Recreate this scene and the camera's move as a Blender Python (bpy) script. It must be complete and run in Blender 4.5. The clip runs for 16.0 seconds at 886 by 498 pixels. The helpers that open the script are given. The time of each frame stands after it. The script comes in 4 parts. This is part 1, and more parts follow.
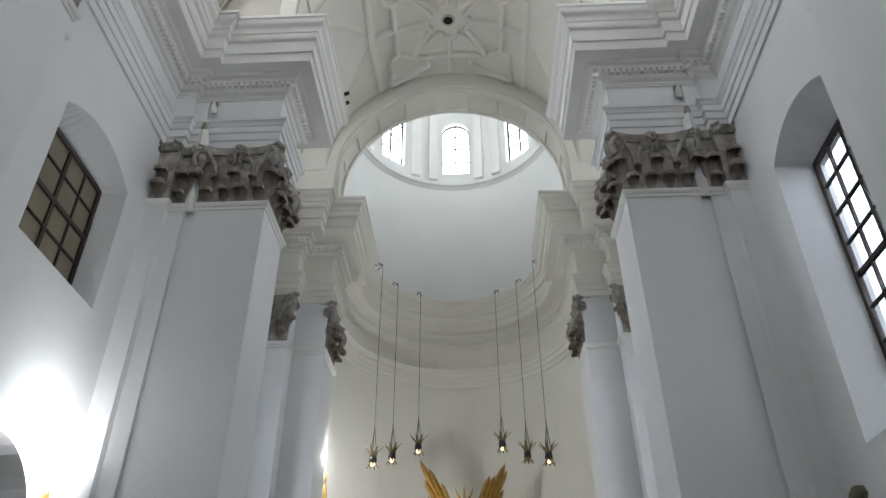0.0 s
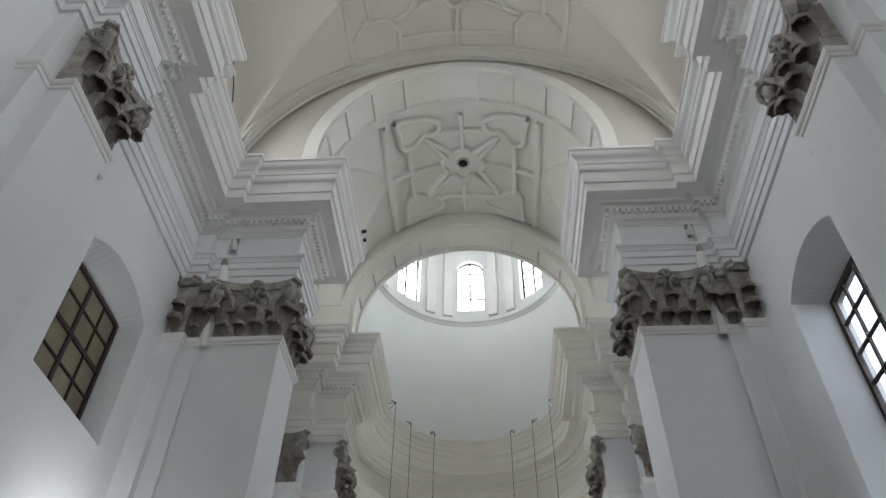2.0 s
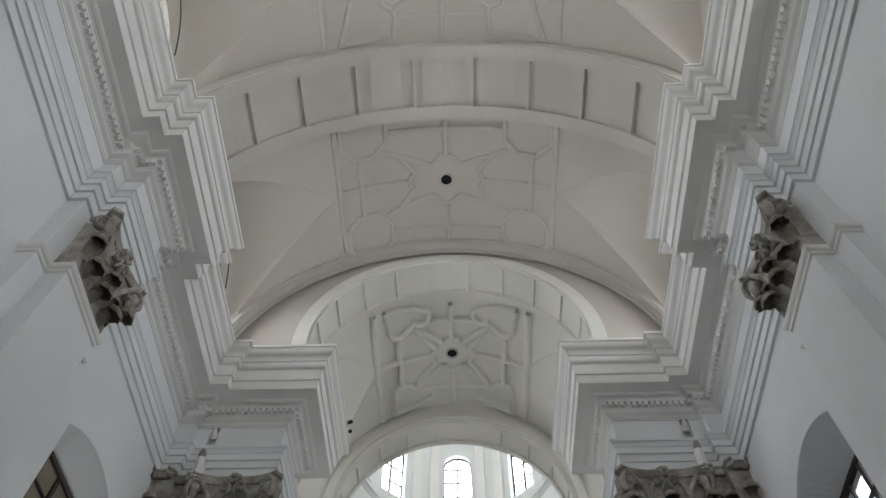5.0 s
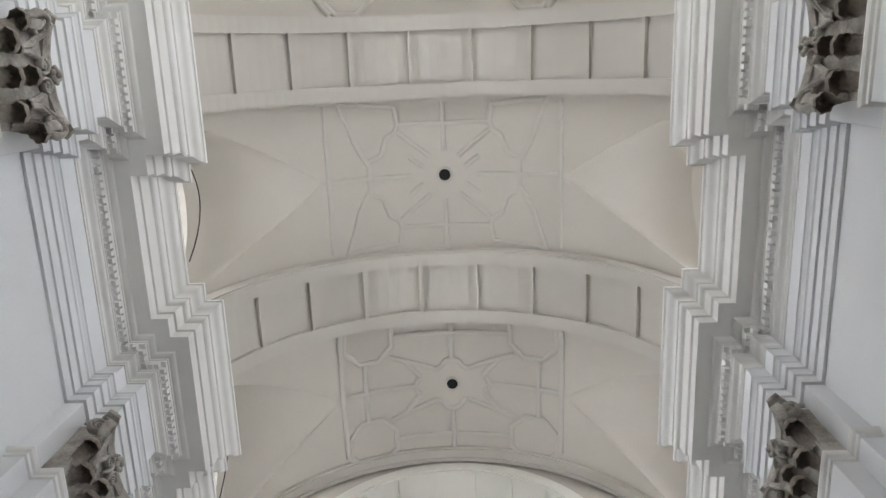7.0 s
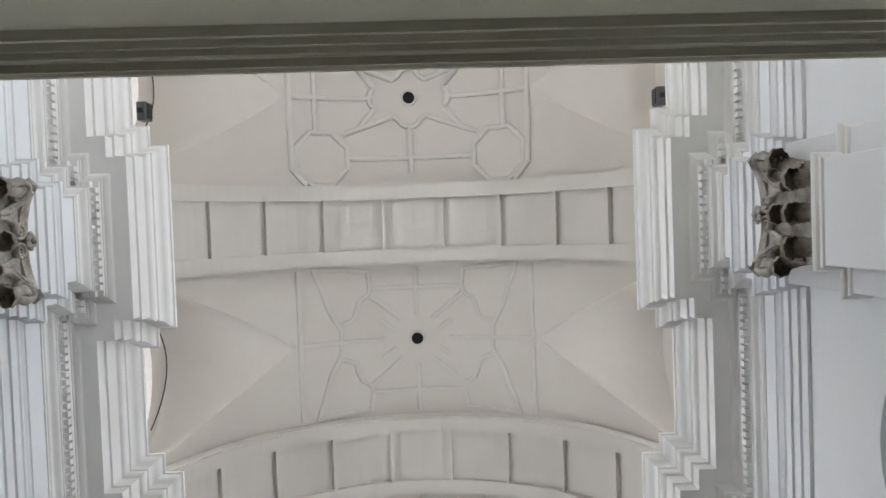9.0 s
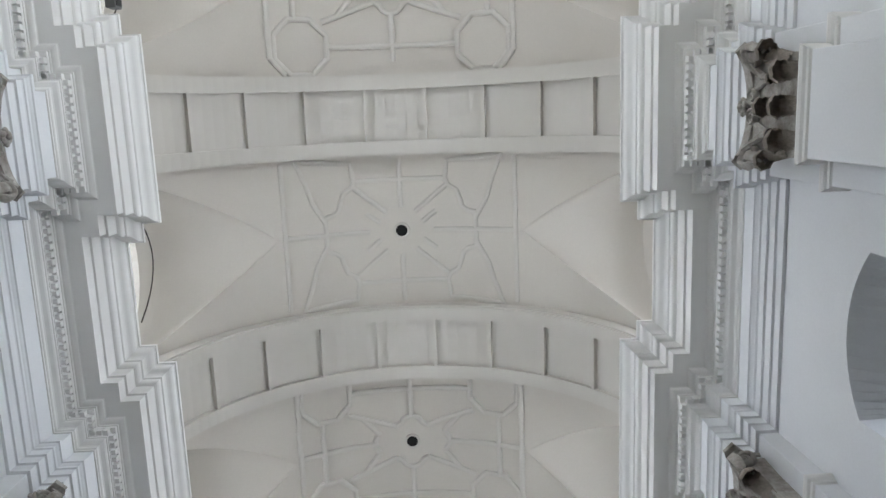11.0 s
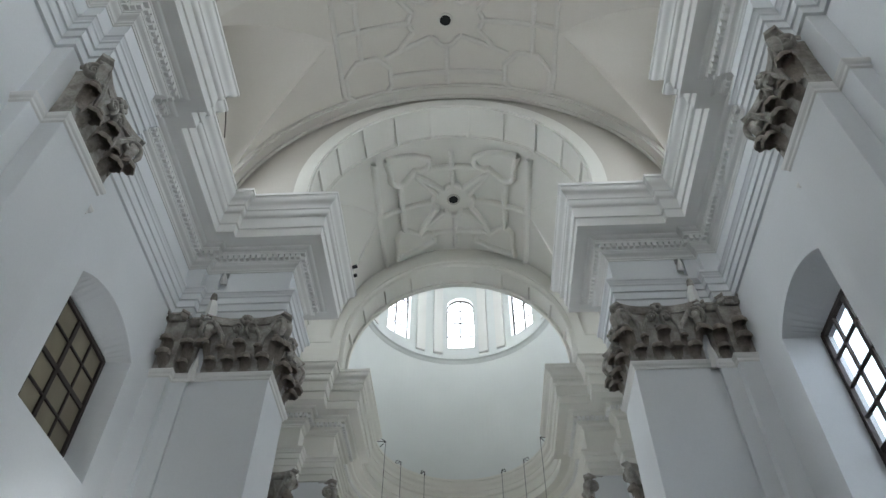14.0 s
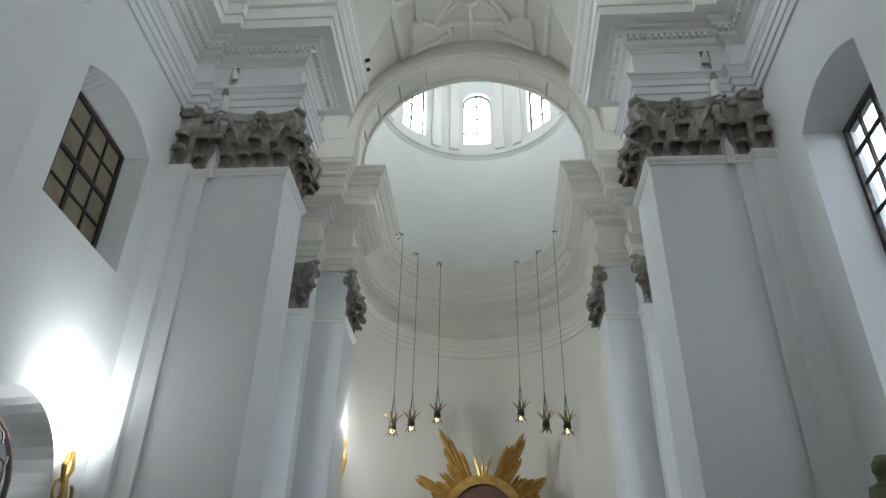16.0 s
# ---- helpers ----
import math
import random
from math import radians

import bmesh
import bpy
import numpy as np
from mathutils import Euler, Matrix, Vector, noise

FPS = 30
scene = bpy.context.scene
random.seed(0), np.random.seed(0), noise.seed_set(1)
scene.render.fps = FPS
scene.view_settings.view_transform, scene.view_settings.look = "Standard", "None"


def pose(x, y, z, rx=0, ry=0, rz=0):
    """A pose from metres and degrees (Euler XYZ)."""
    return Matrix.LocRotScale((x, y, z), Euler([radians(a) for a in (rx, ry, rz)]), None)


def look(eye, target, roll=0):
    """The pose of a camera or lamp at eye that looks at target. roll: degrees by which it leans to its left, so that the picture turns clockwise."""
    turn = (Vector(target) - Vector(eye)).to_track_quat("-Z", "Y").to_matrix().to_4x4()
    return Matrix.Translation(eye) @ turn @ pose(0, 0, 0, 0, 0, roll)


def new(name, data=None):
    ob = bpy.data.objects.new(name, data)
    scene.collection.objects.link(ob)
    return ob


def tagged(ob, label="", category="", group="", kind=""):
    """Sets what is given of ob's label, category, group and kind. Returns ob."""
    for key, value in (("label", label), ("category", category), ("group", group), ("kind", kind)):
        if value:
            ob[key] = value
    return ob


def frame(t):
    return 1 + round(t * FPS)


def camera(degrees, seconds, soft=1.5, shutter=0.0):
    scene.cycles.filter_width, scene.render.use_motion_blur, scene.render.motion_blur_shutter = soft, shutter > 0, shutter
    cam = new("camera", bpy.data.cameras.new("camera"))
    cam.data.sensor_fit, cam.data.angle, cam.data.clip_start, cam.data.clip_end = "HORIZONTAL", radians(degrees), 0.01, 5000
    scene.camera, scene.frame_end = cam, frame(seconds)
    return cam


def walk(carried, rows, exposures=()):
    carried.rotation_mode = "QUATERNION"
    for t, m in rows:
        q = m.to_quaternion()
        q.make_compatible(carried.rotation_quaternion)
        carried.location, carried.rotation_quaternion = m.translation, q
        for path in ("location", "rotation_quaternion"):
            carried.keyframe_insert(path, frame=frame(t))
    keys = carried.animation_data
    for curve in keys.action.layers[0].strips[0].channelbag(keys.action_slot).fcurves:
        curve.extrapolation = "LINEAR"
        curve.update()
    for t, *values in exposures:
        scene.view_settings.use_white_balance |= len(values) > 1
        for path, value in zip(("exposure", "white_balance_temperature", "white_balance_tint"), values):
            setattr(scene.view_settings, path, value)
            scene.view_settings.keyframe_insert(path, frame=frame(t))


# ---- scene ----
cam = camera(62.35, 16.0)
PATH = [
    (0.0, pose(0.507, -0.068, 1.635, 124.12, 0.19, 2.57)),
    (0.5, pose(0.504, -0.060, 1.635, 126.69, 0.28, 2.72)),
    (1.0, pose(0.500, -0.056, 1.626, 129.61, 0.02, 2.97)),
    (1.5, pose(0.500, -0.053, 1.620, 132.41, -0.43, 3.21)),
    (2.0, pose(0.502, -0.055, 1.615, 134.81, -0.78, 3.24)),
    (2.5, pose(0.508, -0.056, 1.620, 137.36, -0.84, 3.16)),
    (3.0, pose(0.501, -0.058, 1.615, 140.04, -0.57, 3.16)),
    (5.5, pose(0.398, 0.007, 1.651, 153.33, -0.61, 1.73)),
    (6.0, pose(0.434, -0.002, 1.631, 157.91, -0.77, 1.80)),
    (6.5, pose(0.481, 0.053, 1.633, 162.23, -1.20, 2.02)),
    (7.0, pose(0.509, 0.075, 1.638, 165.65, -1.19, 2.12)),
    (7.5, pose(0.520, 0.074, 1.635, 169.01, -0.68, 1.96)),
    (8.0, pose(0.525, 0.075, 1.639, 172.32, -0.18, 1.84)),
    (8.5, pose(0.546, 0.083, 1.635, 175.39, 0.38, 2.01)),
    (8.7, pose(0.548, 0.083, 1.632, 176.65, 0.55, 2.05)),
    (9.75, pose(0.545, 0.050, 1.615, 180.6, 1.60, 2.15)),
    (10.8, pose(0.520, 0.004, 1.592, 173.40, 2.25, 2.20)),
    (11.0, pose(0.518, -0.001, 1.589, 169.79, 2.22, 2.30)),
    (11.5, pose(0.517, -0.007, 1.582, 162.29, 2.14, 2.79)),
    (12.0, pose(0.501, -0.039, 1.571, 157.28, 1.60, 2.78)),
    (12.5, pose(0.495, -0.035, 1.557, 151.76, 0.99, 2.67)),
    (13.0, pose(0.467, -0.032, 1.543, 146.69, 0.51, 2.62)),
    (13.5, pose(0.444, -0.010, 1.552, 141.80, 0.09, 2.48)),
    (14.0, pose(0.445, 0.019, 1.553, 137.85, -0.16, 2.64)),
    (14.5, pose(0.464, 0.024, 1.560, 133.30, -0.36, 2.82)),
    (15.0, pose(0.502, 0.026, 1.552, 128.47, -0.25, 3.11)),
    (15.5, pose(0.512, 0.038, 1.555, 124.91, -0.37, 3.28)),
    (16.0, pose(0.503, 0.050, 1.556, 122.03, -1.01, 3.68)),
]
EXPOSURES = [(0.0, -0.1, 6600, 8.5), (3.2, -0.33, 6650, 7), (5.5, -0.36, 6750, 10), (6.5, -0.04, 6800, 11), (7.2, 0.16, 6800, 11.5), (8.5, 0.2, 6700, 11.5), (11.2, 0.14, 6350, 9), (12.2, -0.1, 6300, 6.5), (14.0, -0.2, 6350, 5), (16.0, -0.12, 6450, 4)]
walk(cam, PATH, EXPOSURES)

# ---------------------------------------------------------------- world
world = bpy.data.worlds.new("world")
scene.world = world
world.use_nodes = True
wn = world.node_tree.nodes
sky = wn.new("ShaderNodeTexSky")
sky.sky_type, sky.sun_disc = "NISHITA", False
sky.sun_elevation, sky.sun_rotation = radians(38), radians(100)
wn["Background"].inputs["Strength"].default_value = 0.1
world.node_tree.links.new(sky.outputs[0], wn["Background"].inputs["Color"])

# brightness of the sky behind each kind of window; some are added fill
SKY_RIGHT, SKY_RIGHT_HIGH, RIGHT_BACK_FILL, SKY_LEFT, SKY_DRUM, WEST_FILL, CHANCEL_FILL, CHANCEL_FILL_HIGH = 0.95, 6.4, 7.5, 6.8, 7.2, 3.6, 3.8, 5.0


# ---------------------------------------------------------------- materials
def mat(name, col, rough=0.7, metal=0.0, col2=None, scale=2.0, mix=0.5, bump=0.1, bscale=60.0, fine=0.06):
    """Principled surface: a broad stain between two colours, a fine grain and a relief."""
    m = bpy.data.materials.new(name)
    m.use_nodes = True
    n, l = m.node_tree.nodes, m.node_tree.links
    b = n["Principled BSDF"]
    b.inputs["Roughness"].default_value, b.inputs["Metallic"].default_value = rough, metal
    tc = n.new("ShaderNodeTexCoord")
    big = n.new("ShaderNodeTexNoise")
    big.inputs["Scale"].default_value, big.inputs["Detail"].default_value = scale, 6
    ramp = n.new("ShaderNodeValToRGB")
    ramp.color_ramp.elements[0].position, ramp.color_ramp.elements[1].position = 0.5 - mix / 2, 0.5 + mix / 2
    ramp.color_ramp.elements[0].color = (*(col2 or [c * 0.93 for c in col]), 1)
    ramp.color_ramp.elements[1].color = (*col, 1)
    small = n.new("ShaderNodeTexNoise")
    small.inputs["Scale"].default_value, small.inputs["Detail"].default_value = bscale, 4
    grain = n.new("ShaderNodeMixRGB")
    grain.blend_type = "MULTIPLY"
    grain.inputs[0].default_value = fine * 4
    bp = n.new("ShaderNodeBump")
    bp.inputs["Strength"].default_value, bp.inputs["Distance"].default_value = bump, 0.02
    geo = n.new("ShaderNodeNewGeometry")
    l.new(geo.outputs["Position"], big.inputs["Vector"])
    l.new(geo.outputs["Position"], small.inputs["Vector"])
    l.new(big.outputs["Fac"], ramp.inputs["Fac"])
    l.new(ramp.outputs["Color"], grain.inputs[1])
    l.new(small.outputs["Fac"], grain.inputs[2])
    l.new(grain.outputs[0], b.inputs["Base Color"])
    l.new(small.outputs["Fac"], bp.inputs["Height"])
    l.new(bp.outputs["Normal"], b.inputs["Normal"])
    return m


def glow(name, col, strength):
    m = bpy.data.materials.new(name)
    m.use_nodes = True
    b = m.node_tree.nodes["Principled BSDF"]
    b.inputs["Base Color"].default_value = (*col, 1)
    b.inputs["Emission Color"].default_value, b.inputs["Emission Strength"].default_value = (*col, 1), strength
    return m


def glass_mat(name, col, rough):
    m = bpy.data.materials.new(name)
    m.use_nodes = True
    b = m.node_tree.nodes["Principled BSDF"]
    b.inputs["Base Color"].default_value = (*col, 1)
    b.inputs["Roughness"].default_value, b.inputs["Transmission Weight"].default_value, b.inputs["IOR"].default_value = rough, 1.0, 1.05
    return m


M_WALL = mat("lime_plaster_white", (0.80, 0.81, 0.82), 0.75, col2=(0.755, 0.765, 0.78), scale=0.6, mix=0.5, bump=0.035, bscale=25, fine=0.02)
M_TRIM = mat("stucco_trim_white", (0.825, 0.813, 0.79), 0.6, col2=(0.785, 0.773, 0.75), scale=0.9, bump=0.015, bscale=40, fine=0.015)
# vault and relief cream darkened so the vault looks less lit than the walls
M_VAULT = mat("vault_plaster_dimmed_cream", (0.58, 0.543, 0.485), 0.8, col2=(0.545, 0.505, 0.45), scale=0.5, mix=0.6, bump=0.03, bscale=20, fine=0.02)
M_RELIEF = mat("stucco_relief_dimmed_cream", (0.58, 0.55, 0.50), 0.7, col2=(0.545, 0.515, 0.465), scale=0.8, bump=0.03, fine=0.02)
M_APSE = mat("apse_plaster_ivory", (0.81, 0.79, 0.735), 0.7, col2=(0.765, 0.745, 0.685), scale=0.5, bump=0.03, bscale=25, fine=0.02)
M_DOME = mat("drum_plaster_white", (0.79, 0.81, 0.80), 0.7, col2=(0.74, 0.76, 0.75), scale=0.5, bump=0.03, bscale=25, fine=0.02)
M_STONE = mat("weathered_capital_stone", (0.64, 0.61, 0.56), 0.85, col2=(0.27, 0.235, 0.205), scale=4.0, mix=0.45, bump=0.5, bscale=22, fine=0.12)
# leaves darker than the capital: shade under their curled tips put in the colour
M_LEAF = mat("shade_darkened_leaf_stone", (0.46, 0.41, 0.355), 0.85, col2=(0.2, 0.165, 0.14), scale=5.0, mix=0.5, bump=0.5, bscale=26, fine=0.12)
M_GALLERY = mat("gallery_paint_grey_beige", (0.68, 0.66, 0.53), 0.55, col2=(0.61, 0.59, 0.47), scale=1.5, bump=0.05)
M_IRON = mat("dark_window_iron", (0.05, 0.036, 0.032), 0.5, 0.3, scale=8)
M_GOLD = mat("gilded_wood", (0.62, 0.40, 0.12), 0.38, 0.75, col2=(0.40, 0.23, 0.06), scale=5, mix=0.5, bump=0.25, bscale=30)
M_BRASS = mat("aged_brass", (0.34, 0.25, 0.10), 0.4, 0.85, col2=(0.12, 0.09, 0.05), scale=14, bump=0.1)
M_BLACK = mat("black_metal", (0.02, 0.02, 0.02), 0.5, 0.2, scale=10)
M_FLOOR = mat("floor_stone", (0.16, 0.115, 0.07), 0.35, col2=(0.11, 0.075, 0.045), scale=1.5, bump=0.05)
# opaque khaki pane: the dimness behind the glass is painted into it
M_DIM_PANE = mat("opaque_pane_of_dim_loft", (0.31, 0.265, 0.18), 0.35, col2=(0.2, 0.17, 0.12), scale=1.3, mix=0.4, bump=0.03)
M_GLASS = glass_mat("clear_window_glass", (0.96, 0.97, 1.0), 0.02)
M_VOID = mat("dark_void", (0.006, 0.006, 0.006), 0.9)
M_SPEAKER = mat("grey_loudspeaker_plastic", (0.12, 0.12, 0.12), 0.5, scale=6)
M_BRONZE = mat("green_bronze_figure", (0.20, 0.19, 0.10), 0.5, 0.4, col2=(0.08, 0.09, 0.05), scale=6, bump=0.3)
M_BULB = glow("lamp_flame_bulb", (1.0, 0.78, 0.42), 7.0)
M_ROSE = mat("picture_ground_dark_rose", (0.20, 0.09, 0.07), 0.5, scale=4)


# ---------------------------------------------------------------- mesh helpers
def mesh_of(name, verts, faces, material, smooth=False):
    me = bpy.data.meshes.new(name)
    me.from_pydata([tuple(v) for v in verts], [], faces)
    me.materials.append(material)
    if smooth:
        me.polygons.foreach_set("use_smooth", [True] * len(me.polygons))
    me.update()
    return me


def part(name, data, parent=None, label="", m=None, material=None):
    """Links a mesh, or a bmesh of that material, as one object under a thing or a part."""
    if isinstance(data, bmesh.types.BMesh):
        me = bpy.data.meshes.new(name)
        bmesh.ops.recalc_face_normals(data, faces=data.faces)
        data.to_mesh(me)
        data.free()
        me.materials.append(material)
        data = me
    ob = new(name, data)
    if parent is not None:
        ob.parent = parent
    if m is not None:
        ob.matrix_basis = m
    if label:
        ob["label"] = label
    return ob


def thing(name, m=None, label="", category="", group="", kind=""):
    ob = new(name)
    if m is not None:
        ob.matrix_basis = m
    return tagged(ob, label, category, group, kind)


def add_box(bm, x0, x1, y0, y1, z0, z1, bevel=0.0):
    r = bmesh.ops.create_cube(bm, size=1.0)
    bmesh.ops.scale(bm, vec=(x1 - x0, y1 - y0, z1 - z0), verts=r["verts"])
    bmesh.ops.translate(bm, vec=((x0 + x1) / 2, (y0 + y1) / 2, (z0 + z1) / 2), verts=r["verts"])
    if bevel:
        es = list({e for v in r["verts"] for e in v.link_edges})
        bmesh.ops.bevel(bm, geom=es, offset=bevel, segments=2, affect="EDGES", profile=0.5)


def box(x0, x1, y0, y1, z0, z1, bevel=0.0):
    bm = bmesh.new()
    add_box(bm, x0, x1, y0, y1, z0, z1, bevel)
    return bm


def mirrored(path):
    return path + [(-x, y) for x, y in reversed(path) if x > 1e-6]


def offsets(path):
    """Mitred unit offsets, to the left of the way along the path."""
    out = []
    for i, p in enumerate(path):
        ns = []
        for a, b in ((i - 1, i), (i, i + 1)):
            if a >= 0 and b < len(path):
                dx, dy = path[b][0] - path[a][0], path[b][1] - path[a][1]
                k = math.hypot(dx, dy)
                ns.append((-dy / k, dx / k))
        if len(ns) == 1:
            out.append(ns[0])
        else:
            (a, b), (c, d) = ns
            k = 1 + a * c + b * d
            out.append(((a + c) / k, (b + d) / k))
    return out


def sweep(name, path, profile, material):
    """A moulding: the profile's (out, z) points carried along a plan path."""
    off = offsets(path)
    n = len(profile)
    verts = [(p[0] + o[0] * d, p[1] + o[1] * d, z) for p, o in zip(path, off) for d, z in profile]
    faces = [(i * n + j, (i + 1) * n + j, (i + 1) * n + j + 1, i * n + j + 1) for i in range(len(path) - 1) for j in range(n - 1)]
    return mesh_of(name, verts, faces, material)


def tube(bm, pts, r, sides=6, caps=True):
    """A round bar through the points; r is a number or one for each point."""
    pts = [Vector(p) for p in pts]
    rs = r if isinstance(r, (list, tuple)) else [r] * len(pts)
    rings = []
    for i, p in enumerate(pts):
        t = (pts[min(i + 1, len(pts) - 1)] - pts[max(i - 1, 0)]).normalized()
        a = t.cross(Vector((0.31, 0.17, 0.93)) if abs(t.z) < 0.9 else Vector((1, 0, 0))).normalized()
        b = t.cross(a)
        rings.append([bm.verts.new(p + (a * math.cos(k * math.tau / sides) + b * math.sin(k * math.tau / sides)) * rs[i]) for k in range(sides)])
    for u, v in zip(rings, rings[1:]):
        for k in range(sides):
            bm.faces.new((u[k], u[(k + 1) % sides], v[(k + 1) % sides], v[k]))
    if caps:
        bm.faces.new(rings[0])
        bm.faces.new(rings[-1])


def lathe(bm, profile, sides=16, centre=(0, 0, 0)):
    rings = []
    for r, z in profile:
        rings.append([bm.verts.new((centre[0] + r * math.cos(k * math.tau / sides), centre[1] + r * math.sin(k * math.tau / sides), centre[2] + z)) for k in range(sides)])
    for u, v in zip(rings, rings[1:]):
        for k in range(sides):
            bm.faces.new((u[k], u[(k + 1) % sides], v[(k + 1) % sides], v[k]))


# ---------------------------------------------------------------- plan
WALL, STRIP, SHAFT = 6.45, 6.12, 5.76          # half-widths of the nave: wall, side strip, pilaster
PIL = (-7.35, 0.05, 6.62)                     # pilaster axes along the nave
HALF, SIDE = 0.715, 1.10                      # half-widths of shaft and of shaft with its strips
RIBS = (-7.35, -0.08, 6.57)                    # axes of the arches across the vault
BAYS = (-3.71, 3.25, 9.95)                     # bay centres
PIER_Y0, PIER_Y1, PIER_X = 12.43, 13.96, 3.9
ST_X, ST_Y = 6.02, 0.19                       # small strip in the corner of nave wall and pier
GROOVE = (5.44, 5.68)                          # upright groove in the pier front
CH_Y0, CH_Y1 = 14.4, 19.06                     # chancel bay
AP_X, AP_Y, AP_R = 3.9, 22.3, 4.15             # apse
NECK, CAP_TOP, CORN = 11.48, 13.05, 16.38
R_VAULT, Z_VAULT = 6.45, 16.42


def half_plan():
    p = [(WALL, -12.0)]
    for c in PIL:
        p += [(WALL, c - SIDE), (STRIP, c - SIDE), (STRIP, c - HALF), (SHAFT, c - HALF), (SHAFT, c + HALF), (STRIP, c + HALF), (STRIP, c + SIDE), (WALL, c + SIDE)]
    p += [(WALL, PIER_Y0 - ST_Y), (ST_X, PIER_Y0 - ST_Y), (ST_X, PIER_Y0), (PIER_X, PIER_Y0), (PIER_X, PIER_Y1), (4.87, PIER_Y1), (4.87, CH_Y0), (WALL, CH_Y0)]
    p += [(WALL, CH_Y1), (4.87, CH_Y1), (4.87, CH_Y1 + 0.54), (AP_X, CH_Y1 + 0.54), (AP_X, 21.2), (AP_R, 21.2)]
    p += [(AP_R * math.cos(a), AP_Y + AP_R * math.sin(a)) for a in [math.pi / 2 * k / 24 for k in range(25)]]
    p[-1] = (0.0, p[-1][1])
    return p


PLAN = mirrored(half_plan())

# ---------------------------------------------------------------- floor and shell
floor = part("floor", box(-9, 9, -16, 28, -0.3, 0.0), material=M_FLOOR)
tagged(floor, "warm grey stone church floor under the nave", "floor", kind="structure")


def opening_curve(o, y):
    """Lower and upper edge of an arched opening (centre, half-width, sill, spring, rise) at y."""
    yc, w, z0, zs, rise = o
    k = (y - yc) / w
    if abs(k) > 1 + 1e-9:
        return None
    r = (w * w + rise * rise) / (2 * rise)
    return z0, zs + math.sqrt(max(r * r - (y - yc) ** 2, 0)) - (r - rise)


def wall_mesh(name, x_in, thick, y0, y1, top, openings, material, splay=0.96):
    """An upright wall along y with arched openings right through it, splayed towards the nave."""
    verts, faces, upper = [], [], []

    def quad(a, b, c, d):
        i = len(verts)
        verts.extend((a, b, c, d))
        faces.append((i, i + 1, i + 2, i + 3))

    def column(x, a, b, la, lb, ua, ub):
        cut = 16.4
        if max(la, lb) < cut < min(ua, ub):
            quad((x, a, la), (x, b, lb), (x, b, cut), (x, a, cut))
            upper.append(len(faces))
            quad((x, a, cut), (x, b, cut), (x, b, ub), (x, a, ua))
        else:
            if min(la, lb) >= cut - 0.01:
                upper.append(len(faces))
            quad((x, a, la), (x, b, lb), (x, b, ub), (x, a, ua))

    def scaled(o, k):
        yc, w, z0, zs, rise = o
        return (yc, w * k, z0 + (0.35 if k < 1 else 0), zs - (0.02 if k < 1 else 0), rise * k if k == 1 or z0 > 12 or z0 < 1 else 0.04)

    for x, k in ((x_in, 1.0), (x_in + thick, splay)):
        ops = [scaled(o, k) for o in openings]
        ys = {y0, y1}
        for o in ops:
            ys |= {o[0] + o[1] * math.sin(math.pi / 2 * j / 10) for j in range(-10, 11)}
        ys = sorted(ys)
        for a, b in zip(ys, ys[1:]):
            if b - a < 1e-5:
                continue
            mid = (a + b) / 2
            live = sorted([o for o in ops if abs(mid - o[0]) < o[1]], key=lambda o: o[2])
            low = (0.0, 0.0)
            for o in live:
                column(x, a, b, *low, o[2], o[2])
                low = (opening_curve(o, min(max(a, o[0] - o[1]), o[0] + o[1]))[1], opening_curve(o, min(max(b, o[0] - o[1]), o[0] + o[1]))[1])
            column(x, a, b, *low, top, top)
    for o in openings:
        i, j = scaled(o, 1.0), scaled(o, splay)
        ring = []
        for q, x in ((i, x_in), (j, x_in + thick)):
            ys = [q[0] + q[1] * math.sin(math.pi / 2 * k / 10) for k in range(-10, 11)]
            ring.append([(x, ys[0], q[2])] + [(x, y, opening_curve(q, y)[1]) for y in ys] + [(x, ys[-1], q[2])])
        u, v = ring
        for k in range(len(u)):
            if o[2] > 12:
                upper.append(len(faces))
            quad(u[k], u[(k + 1) % len(u)], v[(k + 1) % len(u)], v[k])
    me = mesh_of(name, verts, faces, material)
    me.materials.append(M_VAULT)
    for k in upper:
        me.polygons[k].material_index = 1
    return me


WIN_W, WIN_SPRING, WIN_RISE = 1.3, 11.02, 0.42
LUN_W, LUN_Z0, LUN_SPRING, LUN_RISE = 1.9, 16.5, 18.1, 1.5
left_ops, right_ops = [], []
for c in BAYS:
    left_ops += [(c + 0.12, 1.3, 0.3, 4.2, 1.29), (c + 0.17, WIN_W, 8.3, WIN_SPRING, WIN_RISE), (c, LUN_W, LUN_Z0, LUN_SPRING, LUN_RISE)]
    right_ops += [(c - 0.07, 1.18, 5.4, WIN_SPRING - 0.15, WIN_RISE), (c, LUN_W, LUN_Z0, LUN_SPRING, LUN_RISE)]
# one more right window, out of view, added to let fill light in
right_ops += [(-10.2, 1.18, 5.4, WIN_SPRING - 0.15, WIN_RISE)]
ch = (CH_Y0 + CH_Y1) / 2
# side windows of the chancel, out of view, added to brighten it
left_ops += [(ch, 1.2, 5.4, 10.9, 0.4), (ch, 1.3, LUN_Z0, 18.6, 1.0)]
right_ops += [(ch, 1.2, 5.4, 10.9, 0.4), (ch, 1.3, LUN_Z0, 18.6, 1.0)]
wl = part("wall_left", wall_mesh("wall_left", -WALL, -0.75, -12, 21.2, 23.6, left_ops, M_WALL))
tagged(wl, "white plastered nave wall with arched windows and doorways", "wall", kind="structure")
